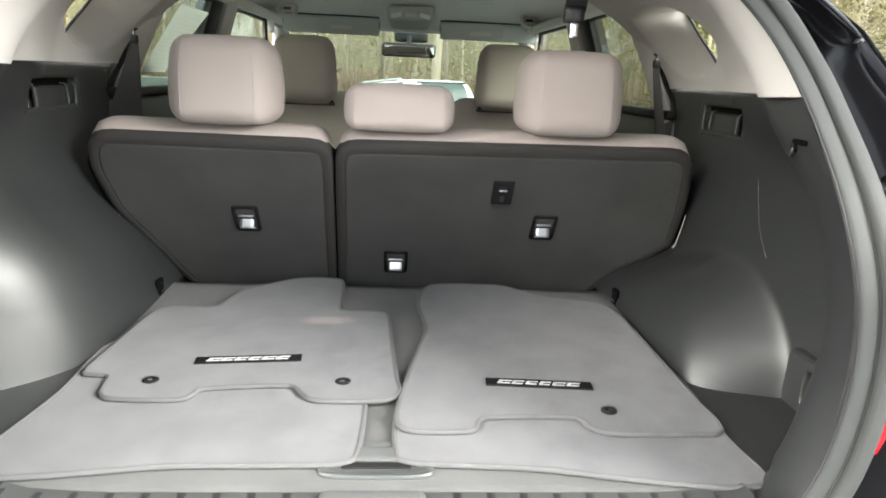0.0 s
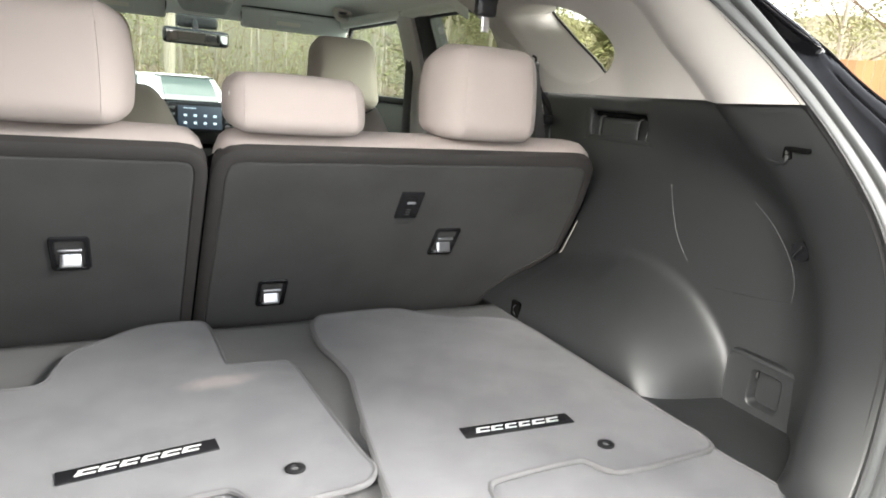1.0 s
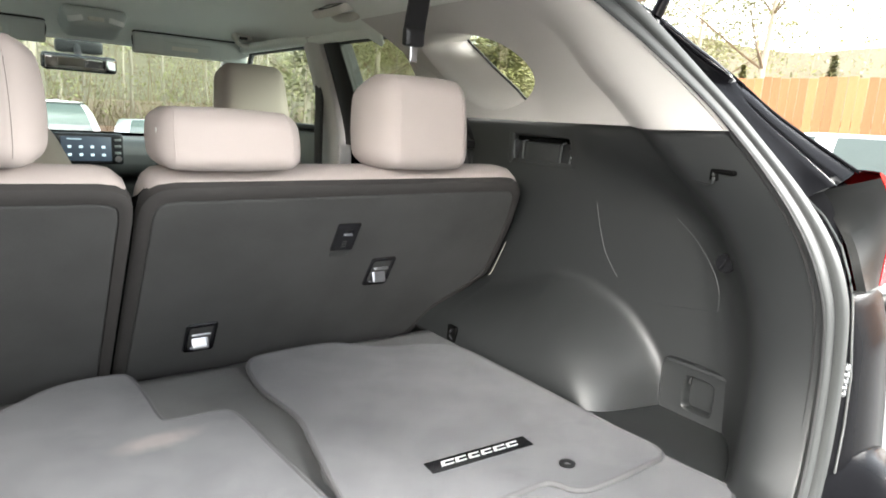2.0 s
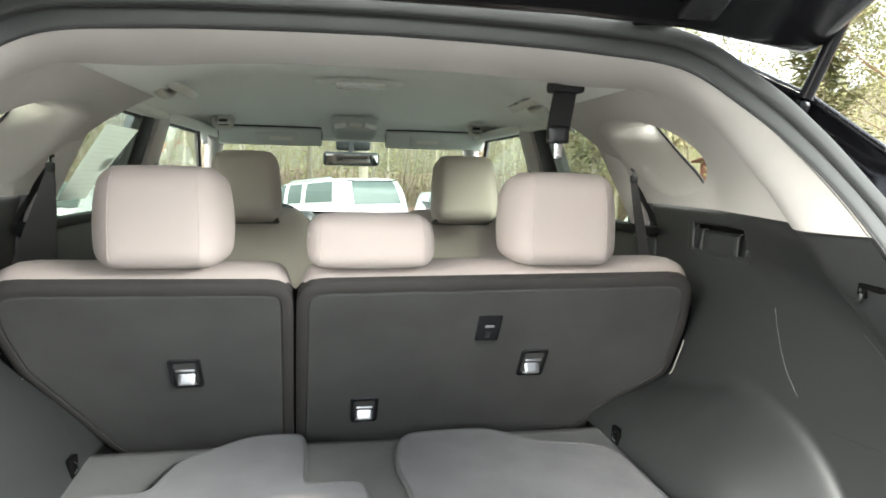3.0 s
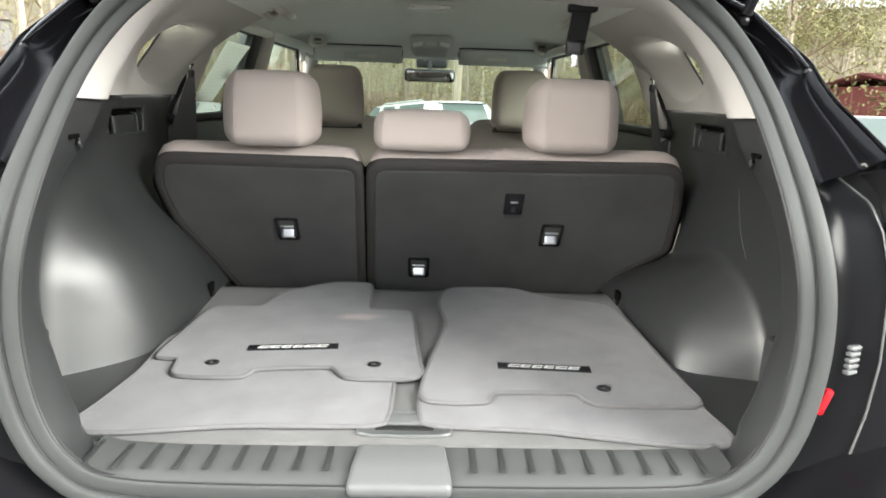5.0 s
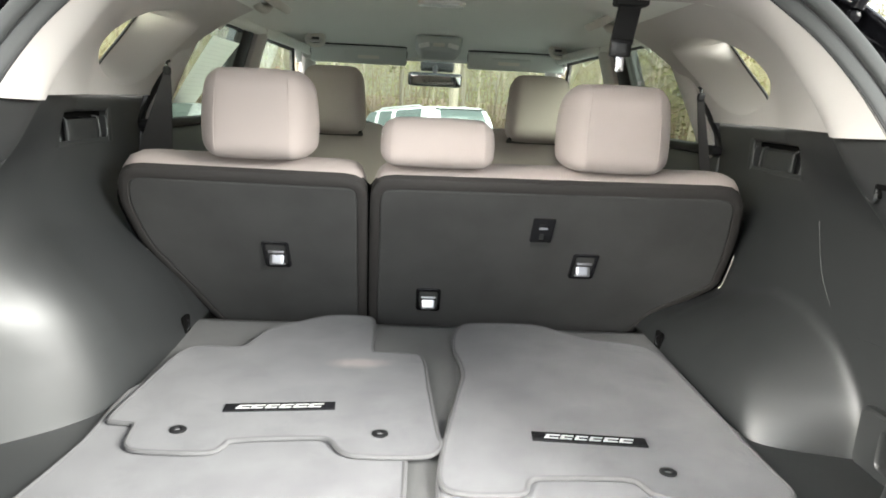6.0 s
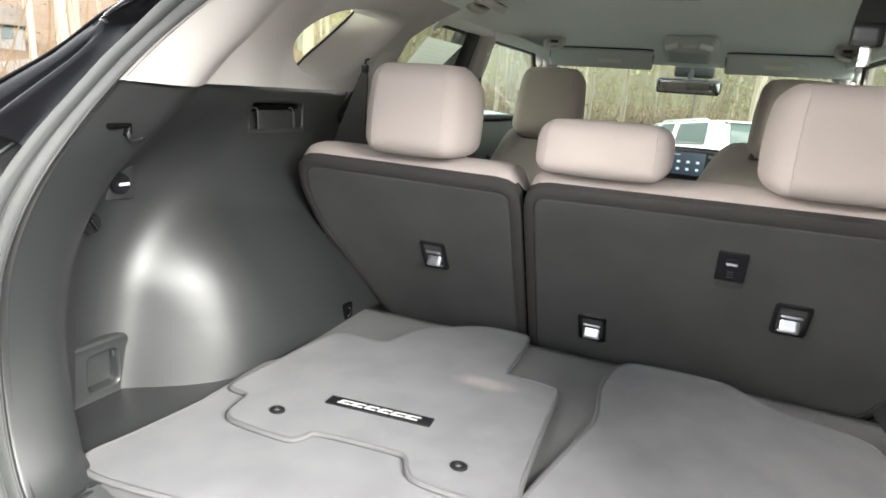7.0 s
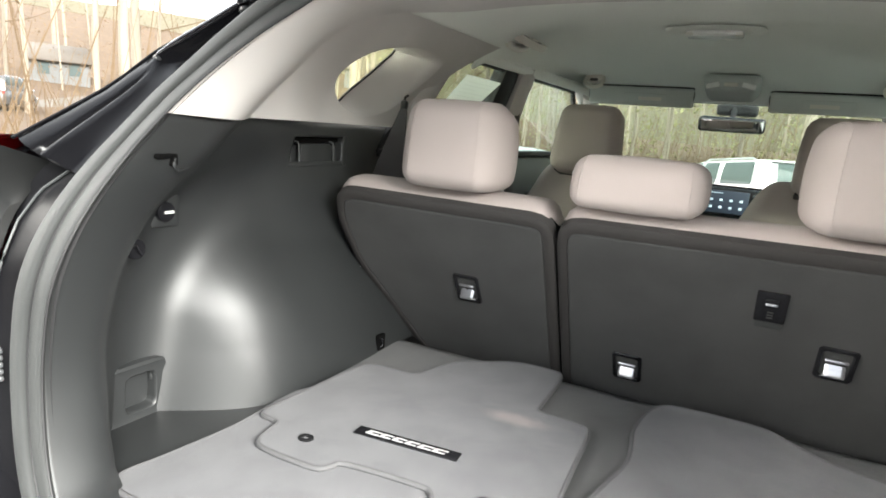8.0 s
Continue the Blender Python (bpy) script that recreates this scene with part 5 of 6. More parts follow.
for side in (-1, 1):
    part("gutter", rel(loft(gutter_rows(side))), BLACK_PAINT, car_body, "black painted gutter beside the hatch opening", 60)
    part("rear_quarter", rel(loft(quarter_rows(side))), SATIN_BLACK, car_body, "black painted rear quarter panel", 60)
    drip = [curve_at(GUTTER_EDGE, .386 + (.73 - .386) * k / 40) + Vector((0, .001, .002)) for k in range(37)]
    part("drip_edge", rel(moved(tube(spline(drip[::3], 4), .0022, 8), Matrix.Diagonal((side, 1, 1, 1)))), BLACK_PAINT, car_body, "glossy folded panel edge")
    fold = []
    for i, p in enumerate(HALF_RIM):
        if i > 13 and .548 < p.z < .722:
            a1, b = p + RIM_OUT[i] * .044, curve_at(GUTTER_EDGE, p.z)
            fold.append(b + (a1 - b).normalized() * .0125 + Vector((0, -.0035, .001)))
    fold = spline(fold, 3)
    fold = [fold[0] + Vector((.002, .006, -.004))] + fold
    part("gutter_fold", rel(moved(tube(fold, .0036, 10, radii=[min(.0054, .0010 + .0006 * k) for k in range(len(fold))]), Matrix.Diagonal((side, 1, 1, 1)))), POLISHED_BLACK, car_body, "polished black fold along the gutter")
    part("seam_stop", rel(moved(rounded(.014, .010, .011, .0045, 6), Matrix.Translation((side * .594, .841, .556)) @ Matrix.Rotation(radians(-38 * side), 4, "Y"))), BLACK_RUBBER, car_body, "rounded black seam cover")
    part("gutter_bead", rel(moved(tube([(.532, .957, .632), (.548, .950, .621), (.566, .924, .602)], .0022, 8, radii=[.0014, .0024, .0010]), Matrix.Diagonal((side, 1, 1, 1)))), POLISHED_BLACK, car_body)
    # tail lamp: smoked inner face, red outer lens
    flip = Matrix.Diagonal((side, 1, 1, 1))
    outer = spline([(.628, .640, .446), (.660, .640, .438), (.700, .641, .419), (.730, .642, .394), (.748, .643, .360), (.756, .644, .283)], 4)
    inner = spline([(.633, .640, .438), (.656, .640, .424), (.684, .640, .402), (.704, .641, .374), (.713, .642, .345), (.716, .643, .283)], 4)
    seam = spline([(.602, .706, .414), (.628, .690, .384), (.638, .667, .345), (.640, .652, .307), (.643, .644, .283)], 5)
    seam = [Vector(p) for p in resample(seam, len(inner) - 1)]
    rows = [seam, [a + Vector((.004, -.010, .001)) for a in seam]] + [[a.lerp(b, f) + Vector((0, -.004 * math.sin(math.pi * f), 0)) for a, b in zip(seam, inner)] for f in (.45, .65, .85, 1.0)]
    lampbody = part("tail_lamp", rel(moved(loft(rows), flip)), SMOKED_LENS, car_body, "smoked tail lamp housing")
    rows = [[a + Vector((0, .006, 0)) for a in inner], [a + Vector((.001, -.001, 0)) for a in inner]] + [[a.lerp(b, f) for a, b in zip(inner, outer)] for f in (.4, .9)] + [[b + Vector((o, y, 0)) for b in outer] for o, y in ((.003, .008), (.010, .05), (.014, .16))]
    part("red_lens", rel(moved(loft(rows), flip)), RED_LENS, lampbody, "red outer tail lamp lens")
    # bead paler than the panel, laid along its edge to draw the highlight
    edge = [curve_at(PANEL_EDGE, .01 * k) for k in range(42)]
    part("edge_highlight", rel(moved(tube([p + Vector((.001, -.002, 0)) for p in edge], .0016, 6), flip)), DARK_SMOOTH, car_body, "paler bead drawn for the highlight on the panel edge")
    part("seam", rel(tube([(side * .638, .648, .2805), (side * .70, .643, .2795), (side * .75, .650, .279)], .0022, 6)), SEAL, car_body)
    vent = rel(join(*[moved(rounded(.020, .010, .0070, .0028, 4), Matrix.Translation(((.589 if side > 0 else -.600), .620, .157 + .0088 * k)) @ Matrix.Rotation(radians(20 * side), 4, "Z")) for k in range(5)]))
    part("side_grille", vent, GREY_PAINT, car_body, "small ribbed bright grille on the bumper")
    part("reflector", rel(moved(rounded(.013, .010, .040, .004, 5), Matrix.Translation((side * .566, .628, .108)) @ Matrix.Rotation(radians(18 * side), 4, "Y"))), RED_LENS, car_body, "red bumper reflector")
    # flank below the side windows, and its wheels
    rows = []
    for k, (z, o) in enumerate(((.40, .70), (.36, .73), (.25, .765), (.05, .78), (-.15, .775), (-.32, .755), (-.40, .72))):
        row = []
        for j in range(40):
            y = .72 + (4.55 - .72) * j / 39
            x = o - .10 * smooth(3.6, 4.55, y) ** 2 * 1.5 - .02 * (1 - smooth(.55, 1.1, y))
            zz = z - (.05 * smooth(3.4, 4.5, y) if z > .2 else 0)
            row.append((side * x, y, zz))
        rows.append(row)
    fl_ob = part("flank", rel(loft(rows)), BLACK_PAINT, car_body, "", 60)
    part("quarter_belt", rel(moved(rounded(.03, .62, .14, .012, 6), Matrix.Translation((side * .695, 1.40, .445)))), BLACK_PAINT, car_body)
    for yw in (1.20, 3.87):
        hub = Vector((side * .70, yw, -.385))
        wh = part("wheel", rel(moved(cyl(.335, .215, 40, bevel=.03), Matrix.Translation(hub) @ Matrix.Rotation(radians(90), 4, "Y"))), TYRE, car_body, "black tyre with alloy rim")
        part("rim", rel(moved(cyl(.225, .225, 30, bevel=.01), Matrix.Translation(hub + Vector((side * .004, 0, 0))) @ Matrix.Rotation(radians(90), 4, "Y"))), RIM, wh)
rows = []
for i in range(20):
    y = 1.075 + (2.98 - 1.075) * i / 19
    z = lerp_table([(1.07, .765), (1.3, .82), (1.8, .86), (2.4, .855), (2.8, .80), (2.98, .758)], y)
    hw = .50 + .08 * smooth(1.05, 1.5, y) - .02 * smooth(2.4, 3, y)
    rows.append([(hw * (-1 + j / 12), y, z - .05 * abs(-1 + j / 12) ** 4) for j in range(25)])
part("roof", rel(loft(rows)), BLACK_PAINT, car_body, "", 60)
for side in (-1, 1):           # outer roof rail between the roof skin and the side glass
    rows = []
    for i in range(20):
        y = 1.16 + (2.98 - 1.16) * i / 19
        zr = lerp_table([(1.07, .765), (1.3, .82), (1.8, .86), (2.4, .855), (2.8, .80), (2.98, .758)], y) - .05
        hw = .50 + .08 * smooth(1.05, 1.5, y) - .02 * smooth(2.4, 3, y)
        xb = .640 - .045 * smooth(1.55, 1.85, y)
        rows.append([(side * (hw - .004), y, zr + .002), (side * (hw * .6 + xb * .4 + .012), y, zr * .7 + .695 * .3 + .012), (side * (xb + .004), y, .715), (side * xb, y, .690), (side * (xb - .03), y, .688)])
    part("roof_rail", rel(loft(rows)), BLACK_PAINT, car_body, "", 60)
rows = []
for i in range(12):
    y = 3.62 + (4.62 - 3.62) * i / 11
    z = lerp_table([(3.6, .33), (4.2, .26), (4.5, .17), (4.62, .02)], y)
    hw = .74 - .12 * smooth(3.9, 4.65, y)
    rows.append([(hw * (-1 + j / 12), y, z - .06 * abs(-1 + j / 12) ** 4) for j in range(25)])
part("bonnet", rel(loft(rows)), BLACK_PAINT, car_body, "", 60)
part("front_bumper", rel(moved(rounded(1.46, .30, .50, .12, 10), Matrix.Translation((0, 4.50, -.16)))), BLACK_PAINT, car_body)
part("underbody", rel(moved(box(1.30, 3.8, .12, .02), Matrix.Translation((0, 2.55, -.42)))), BLACK_MATT, car_body)
bump_rows = []
for y, z in ((.596, -.035), (.58, -.045), (.50, -.050), (.45, -.058), (.425, -.085), (.415, -.16), (.425, -.28), (.46, -.36), (.60, -.40)):
    bump_rows.append([(x, y + .55 * max(0, abs(x) - .30) ** 2 * 1.4, z + .10 * smooth(.46, .66, abs(x)) * (1 if z > -.2 else .2)) for x in [-.74 + 1.48 * j / 48 for j in range(49)]])
part("rear_bumper", rel(loft(bump_rows)), SATIN_BLACK, car_body, "", 60)

# the raised tailgate and its gas struts
gate = empty("tailgate", (0, .972, .722))
tagged(gate, "black tailgate standing open above the hatch", "tailgate")
rise = Matrix.Rotation(radians(-26.5), 4, "X")
bm = rounded(1.14, 1.00, .07, .03, 12)
for v in bm.verts:
    v.co.x *= 1 - .03 * smooth(-.1, .5, v.co.y)
    v.co.z -= .05 * (v.co.x / .57) ** 4
part("shell", moved(bm, rise @ Matrix.Translation((0, -.50, .045))), BLACK_PAINT, gate)
part("inner_lining", moved(rounded(1.00, .84, .03, .014, 10), rise @ Matrix.Translation((0, -.52, .004))), BLACK_MATT, gate, "dark plastic inner lining")
for k in (-1, 1):
    part("hinge", moved(box(.06, .09, .016, .005), rise @ Matrix.Translation((k * .36, .03, .055))), BLACK_PAINT, gate)
    part("hinge_arm", moved(rounded(.050, .050, .010, .004, 6), rise @ Matrix.Translation((k * .36, -.075, -.010))), BLACK_GLOSS, gate, "glossy black hinge arm")
loom = [(.02 + .009 * i, -.10 + .004 * math.sin(i * .9), -.012 + .003 * math.cos(i * .5)) for i in range(14)]
part("wiring_boot", moved(tube(spline(loom, 4), .008, 12, radii=[.008 if q % 4 < 2 else .006 for q in range(53)]), rise), BLACK_RUBBER, gate, "corrugated black wiring boot")
part("lining_edge", moved(tube([(-.50, -.105, -.010), (-.30, -.098, -.013), (0, -.095, -.014), (.30, -.098, -.013), (.50, -.105, -.010)], .006, 10), rise), BLACK_GLOSS, gate)
for side in (-1, 1):
    s = empty("gas_strut", (side * .534, .947, .640))
    tagged(s, "black gas strut holding up the tailgate", "gas strut", "gas struts")
    e = Vector((side * .13, -.12, .50))
    part("cylinder", tube([e * .02, e * .72], .0090, 12), SATIN_BLACK, s)
    part("rod", tube([e * .7, e], .006, 10), CHROME, s)
    part("ball_joint", moved(rounded(.020, .020, .020, .009, 5), Matrix.Translation((0, 0, 0))), SATIN_BLACK, s)


# ---- outside: ground, parked cars, woods ----
def ground_z(x, y):
    z = -.72 - .075 * max(0, min(y, 16) - 5.0)
    z -= .05 * max(0, min(x, 12) - 2.5)
    r = max(0, -x - 7)
    z += .040 * min(r, 32) + .13 * max(0, min(r, 45) - 32) + .20 * max(0, min(r, 115) - 45)
    z += .04 * max(0, min(max(0, y - 24), 60)) + .03 * min(40, max(0, x - 20))
    return z


def axis_steps(lim):
    v, out, st = 0.0, [0.0], .6
    while v < lim:
        v += st
        st *= 1.17
        out.append(v)
    return [-a for a in out[:0:-1]] + out


gx = axis_steps(400)
rows = [[(x, y, ground_z(x, y)) for x in gx] for y in gx]
ground = finish("ground", loft(rows), LITTER, angle=70)
structure(ground, "leaf-strewn ground rising into the woods")
rows = [[(x, y, ground_z(x, y) + .012) for x in [-6.5 + 36 * j / 40 for j in range(41)]] for y in [-60 + 80 * i / 80 for i in range(81)]]
lane = []
for k in range(31):            # narrow lane along the slope
    p = Vector((-31 - .62 * k, 8 + 1.15 * k, 0))
    lane.append([(p.x + 1.75 * u, p.y + .95 * u, ground_z(p.x + 1.75 * u, p.y + .95 * u) + .03) for u in (-1, -.5, 0, .5, 1)])
structure(finish("road", loft(lane), LANE, angle=70), "narrow grey lane along the wooded slope")
lot = finish("pavement", loft(rows), ASPHALT, angle=70)
structure(lot, "grey asphalt parking area")


def parked_car(x, y, turn, paint, label, suv=True):
    """A parked car: shell, cabin, panes, lamps and wheels."""
    L, W, H = (4.5, 1.84, 1.70) if suv else (4.6, 1.80, 1.45)
    c = empty("parked_car", (x, y, ground_z(x, y) + .012))
    tagged(c, label, "car", "parked cars")
    c.rotation_euler = (math.atan(ground_z(x, y + .5) - ground_z(x, y - .5)), 0, radians(turn))
    belt = .98 if suv else .90
    # lower shell: sections along its length
    rows = []
    for yy, top, hw in ((-L / 2, .70, .70), (-L / 2 + .06, .92, .82), (-L / 2 + .4, belt, .90), (-.6, belt + .01, .92), (.7, belt, .92), (1.2, belt - .04, .91), (L / 2 - .35, .80, .87), (L / 2 - .06, .68, .76), (L / 2, .52, .64)):
        hw *= W / 1.84
        rows.append([(sx * hw * fx, yy, z) for sx, fx, z in ((-1, .80, .24), (-1, .97, .30), (-1, 1.0, .55), (-1, .985, top - .10), (-1, .93, top), (-1, .5, top + .015), (1, 0, top + .02), (1, .5, top + .015), (1, .93, top), (1, .985, top - .10), (1, 1.0, .55), (1, .97, .30), (1, .80, .24))])
    bm = loft(rows)
    bm.verts.ensure_lookup_table()
    bm.faces.new([bm.verts[k] for k in range(13)])
    bm.faces.new([bm.verts[8 * 13 + k] for k in range(13)])
    body = part("shell", bm, paint, c, "", 50)
    # cabin: base and roof outlines
    rear_b, rear_t = (-L / 2 + .12, -L / 2 + .42) if suv else (-1.45, -.85)
    front_b, front_t = 1.25, .45
    hb, ht = W / 2 * .93, W / 2 * .72
    rows = []
    for k in range(7):
        f = k / 6
        z = belt + (H - belt) * (math.sin(f * math.pi / 2) ** .95)
        g = f ** 1.15
        y0, y1, hw = rear_b + (rear_t - rear_b) * g, front_b + (front_t - front_b) * g, hb + (ht - hb) * g ** 1.2
        rows.append([(-hw, y0 + .10, z), (-hw * .75, y0, z), (hw * .75, y0, z), (hw, y0 + .10, z), (hw, y1 - .14, z), (hw * .75, y1, z), (-hw * .75, y1, z), (-hw, y1 - .14, z)])
    bm = loft(rows, closed_u=True)
    bm.verts.ensure_lookup_table()
    bm.faces.new([bm.verts[6 * 8 + k] for k in range(8)])
    part("cabin", bm, paint, c, "", 50)

    def side_pane(s, ya, yb, yat, ybt):
        rws = []
        for k in range(13):
            f = .22 + .56 * k / 12
            z = belt + (H - belt) * (math.sin(f * math.pi / 2) ** .95)
            g = f ** 1.15
            hw = hb + (ht - hb) * g ** 1.2 + .012
            rws.append([(s * hw, ya + (yat - ya) * k / 12 + (yb + (ybt - yb) * k / 12 - ya - (yat - ya) * k / 12) * j / 3, z) for j in range(4)])
        return loft(rws)
    for s in (-1, 1):
        part("side_window", side_pane(s, -.46, .14, -.40, .14), CAR_GLASS, c, "dark side window")
        part("side_window", side_pane(s, .30, .92, .30, .60), CAR_GLASS, c)
        if suv:
            part("side_window", side_pane(s, rear_b + .42, -.64, rear_b + .52, -.60), CAR_GLASS, c)
    for ybase, ytop, out in ((rear_b, rear_t, -.022), (front_b, front_t, .022)):
        rws = []
        for k in range(13):
            f = .16 + .64 * k / 12
            z = belt + (H - belt) * (math.sin(f * math.pi / 2) ** .95)
            g = f ** 1.15
            hw = (hb + (ht - hb) * g ** 1.2) * .70
            yy = ybase + (ytop - ybase) * g + out
            rws.append([(hw * (-1 + 2 * j / 4), yy, z) for j in range(5)])
        part("rear_window" if out < 0 else "windscreen", loft(rws), CAR_GLASS, c, "dark reflective glass")
    if suv:
        part("spoiler", moved(rounded(1.2, .18, .03, .012, 6), Matrix.Translation((0, rear_t - .04, H - .05))), BLACK_GLOSS, c, "dark roof spoiler")
        for s in (-1, 1):
            part("roof_rail", tube([(s * ht * .9, -1.4, H + .0), (s * ht * .9, -1.3, H + .04), (s * ht * .9, .3, H + .04), (s * ht * .9, .4, H + .0)], .018, 8), SILVER_PAINT, c)
    for s in (-1, 1):
        part("tail_lamp", moved(rounded(.26, .10, .16, .03, 6), Matrix.Translation((s * W * .40, -L / 2 + .13, belt - .12))), RED_LENS, c, "red tail lamp")
        part("headlamp", moved(rounded(.34, .16, .12, .04, 6), Matrix.Translation((s * W * .36, L / 2 - .16, .66))), LAMP_LENS, c, "clear headlamp")
        mr = part("door_mirror", moved(rounded(.20, .10, .14, .045, 6), Matrix.Translation((s * (W / 2 + .09), .98, belt + .08))), BLACK_GLOSS, c, "dark door mirror shell")
        part("mirror_glass", moved(rounded(.16, .006, .11, .003, 6), Matrix.Translation((s * (W / 2 + .09), .928, belt + .08))), MIRROR, mr)
        for yw in (-L / 2 + .85, L / 2 - .92):
            m = Matrix.Translation((s * (W / 2 - .12), yw, .335)) @ Matrix.Rotation(radians(90), 4, "Y")
            wh = part("wheel", moved(cyl(.335, .22, 32, bevel=.03), m), TYRE, c)
            part("rim", moved(cyl(.22, .235, 24, bevel=.01), m), RIM, wh)
    return c


parked_car(-.2, 14.6, 32, WHITE_PAINT, "white parked car beyond the windscreen")
parked_car(2.55, 13.6, -8, SILVER_PAINT, "pale silver parked saloon beyond the windscreen", False)
parked_car(-4.2, 12.0, -12, SILVER_PAINT, "pale silver parked car beside a white one", False)
parked_car(5.3, 8.2, 2, WHITE_PAINT, "white parked saloon beside the open car", False)
parked_car(-4.6, 1.0, 0, GREY_PAINT, "grey parked car two bays away")
parked_car(-36.5, 19.6, 40, GREY_PAINT, "grey parked car up on the wooded slope")
parked_car(5.9, 2.4, 3, WHITE_PAINT, "white parked saloon two bays away", False)


def limb(p, d, length, r, rng, depth, sticks, tips):
    """A bent, tapering limb and its forks, as rods."""
    pts, rad = [p.copy()], [r]
    n = 4
    for k in range(n):
        d = (d + Vector((rng.uniform(-.16, .16), rng.uniform(-.16, .16), rng.uniform(-.03, .10)))).normalized()
        p = p + d * length / n
        pts.append(p.copy())
        rad.append(r * (1 - .62 * (k + 1) / n))
    sticks.append((pts, rad))
    if depth:
        for k in range(3 if depth > 1 else 2):
            a = rng.uniform(0, 2 * math.pi)
            q = pts[rng.randint(2, n)]
            nd = (d * .7 + Vector((math.cos(a), math.sin(a), rng.uniform(.1, .6))) * .75).normalized()
            limb(q, nd, length * rng.uniform(.45, .7), rad[-1] * .8, rng, depth - 1, sticks, tips)
    else:
        tips.append(pts[-1])
        tips.append(pts[-2])


def tree(name, seed, h, r, leaves, leaf_mat, label):
    rng = random.Random(seed)
    t = empty(name)
    tagged(t, label, "tree", "woodland trees")
    trunk, rad = [], []
    p = Vector((0, 0, -.3))
    for k in range(9):
        trunk.append(p.copy())
        rad.append(r * (1.25 if k == 0 else 1 - .085 * k))
        p = p + Vector((rng.uniform(-.10, .10), rng.uniform(-.10, .10), h / 8))
    part("trunk", tube(trunk, r, 9, radii=rad), BARK, t)
    sticks, tips = [], []
    for k in range(11):
        i = rng.randint(3, 8)
        a = rng.uniform(0, 2 * math.pi)
        limb(trunk[i], Vector((math.cos(a), math.sin(a), rng.uniform(.3, .9))).normalized(), h * rng.uniform(.16, .28), rad[i] * .45, rng, 2, sticks, tips)
    bms = [tube(a, .01, 5, radii=b) for a, b in sticks]
    part("branch_work", join(*bms), TWIG, t, "bare branching limbs")
    if leaves:
        verts, faces = [], []
        for _ in range(leaves):
            c = rng.choice(tips) + Vector((rng.gauss(0, .35), rng.gauss(0, .35), rng.gauss(0, .3)))
            a, b, s = rng.uniform(0, 6.3), rng.uniform(-.9, .9), rng.uniform(.03, .07)
            u = Vector((math.cos(a), math.sin(a), b)).normalized() * s
            w = u.cross(Vector((rng.uniform(-1, 1), rng.uniform(-1, 1), 1))).normalized() * s * .6
            i = len(verts)
            verts += [c - u, c + w, c + u, c - w]
            faces.append((i, i + 1, i + 2, i + 3))
        me = bpy.data.meshes.new("leaves")
        me.from_pydata(verts, [], faces)
        me.materials.append(leaf_mat)
        lv = new("leaves", me)
        lv.parent = t
        lv["label"] = "thin scattered foliage"
    return t


def conifer(seed, h, spread, label):
    rng = random.Random(seed)
    t = empty("evergreen_tree")
    tagged(t, label, "tree", "evergreen trees")
    part("trunk", tube([(0, 0, -.2), (0, 0, h * .5), (0, 0, h)], .1, 8, radii=[.045 * h ** .8, .03 * h ** .8, .008]), BARK, t)
    verts, faces = [], []
    for _ in range(int(1500 + 250 * h)):
        f = rng.random() ** .7
        z = h * (.06 + .94 * f)
        rr = spread * (1 - f) ** .8 * rng.random() ** .45 * (.8 + .3 * math.sin(z * 5))
        a = rng.uniform(0, 6.3)
        c = Vector((math.cos(a) * rr, math.sin(a) * rr, z))
        s = rng.uniform(.06, .16) * (.5 + spread * .4)
        u = Vector((math.cos(a), math.sin(a), rng.uniform(-.5, .3))).normalized() * s
        w = Vector((-math.sin(a), math.cos(a), rng.uniform(-.4, .4))).normalized() * s * .4
        i = len(verts)
        verts += [c - u * .4, c + w, c + u, c - w]
        faces.append((i, i + 1, i + 2, i + 3))
    me = bpy.data.meshes.new("needles")
    me.from_pydata(verts, [], faces)
    me.materials.append(NEEDLES)
    lv = new("needles", me)
    lv.parent = t
    return t


rng = random.Random(5)
bare = [tree("bare_tree", 11 + k, 13 + 2 * k, .10 + .03 * k, 0, LEAF, "tall bare woodland tree with thin tan branches") for k in range(3)]
leafy = [tree("leafy_tree", 31 + k, 11 + 2 * k, .10 + .02 * k, 9000, LEAF, "woodland tree with thin yellow-green spring foliage") for k in range(2)]
pine = conifer(51, 9, 2.4, "broad evergreen tree at the edge of the lot")
first = {id(o): False for o in (*bare, *leafy, pine)}


def plant(src, x, y):
    if .66 < x / max(y, 1) < .80 and 12 < y < 36:
        return None
    m = Matrix.Translation((x, y, ground_z(x, y))) @ Matrix.Rotation(rng.uniform(0, 6.28), 4, "Z")
    if not first[id(src)]:
        first[id(src)] = True
        src.matrix_world = m
        return src
    return copy_thing(src, m)


for k in range(60):          # woods on the driver's side; unseen ones behind added to block light
    a = radians(rng.uniform(205, 328))
    d = rng.uniform(16, 44)
    plant(rng.choice(bare), math.sin(a) * d, math.cos(a) * d + 2)
for k in range(34):          # woods ahead
    x, y = rng.uniform(-26, 24), rng.uniform(24, 52)
    plant(rng.choice(bare + leafy + leafy), x, y)
for k in range(16):          # trees on the right
    plant(rng.choice(leafy + [pine]), rng.uniform(9, 26), rng.uniform(17, 38))
for x, y in ((11, 9.5), (14, 12.5), (16.5, 9), (21, 14), (19, 17.5), (17.5, 21), (24, 24), (22, 20)):
    plant(rng.choice(leafy), x, y)

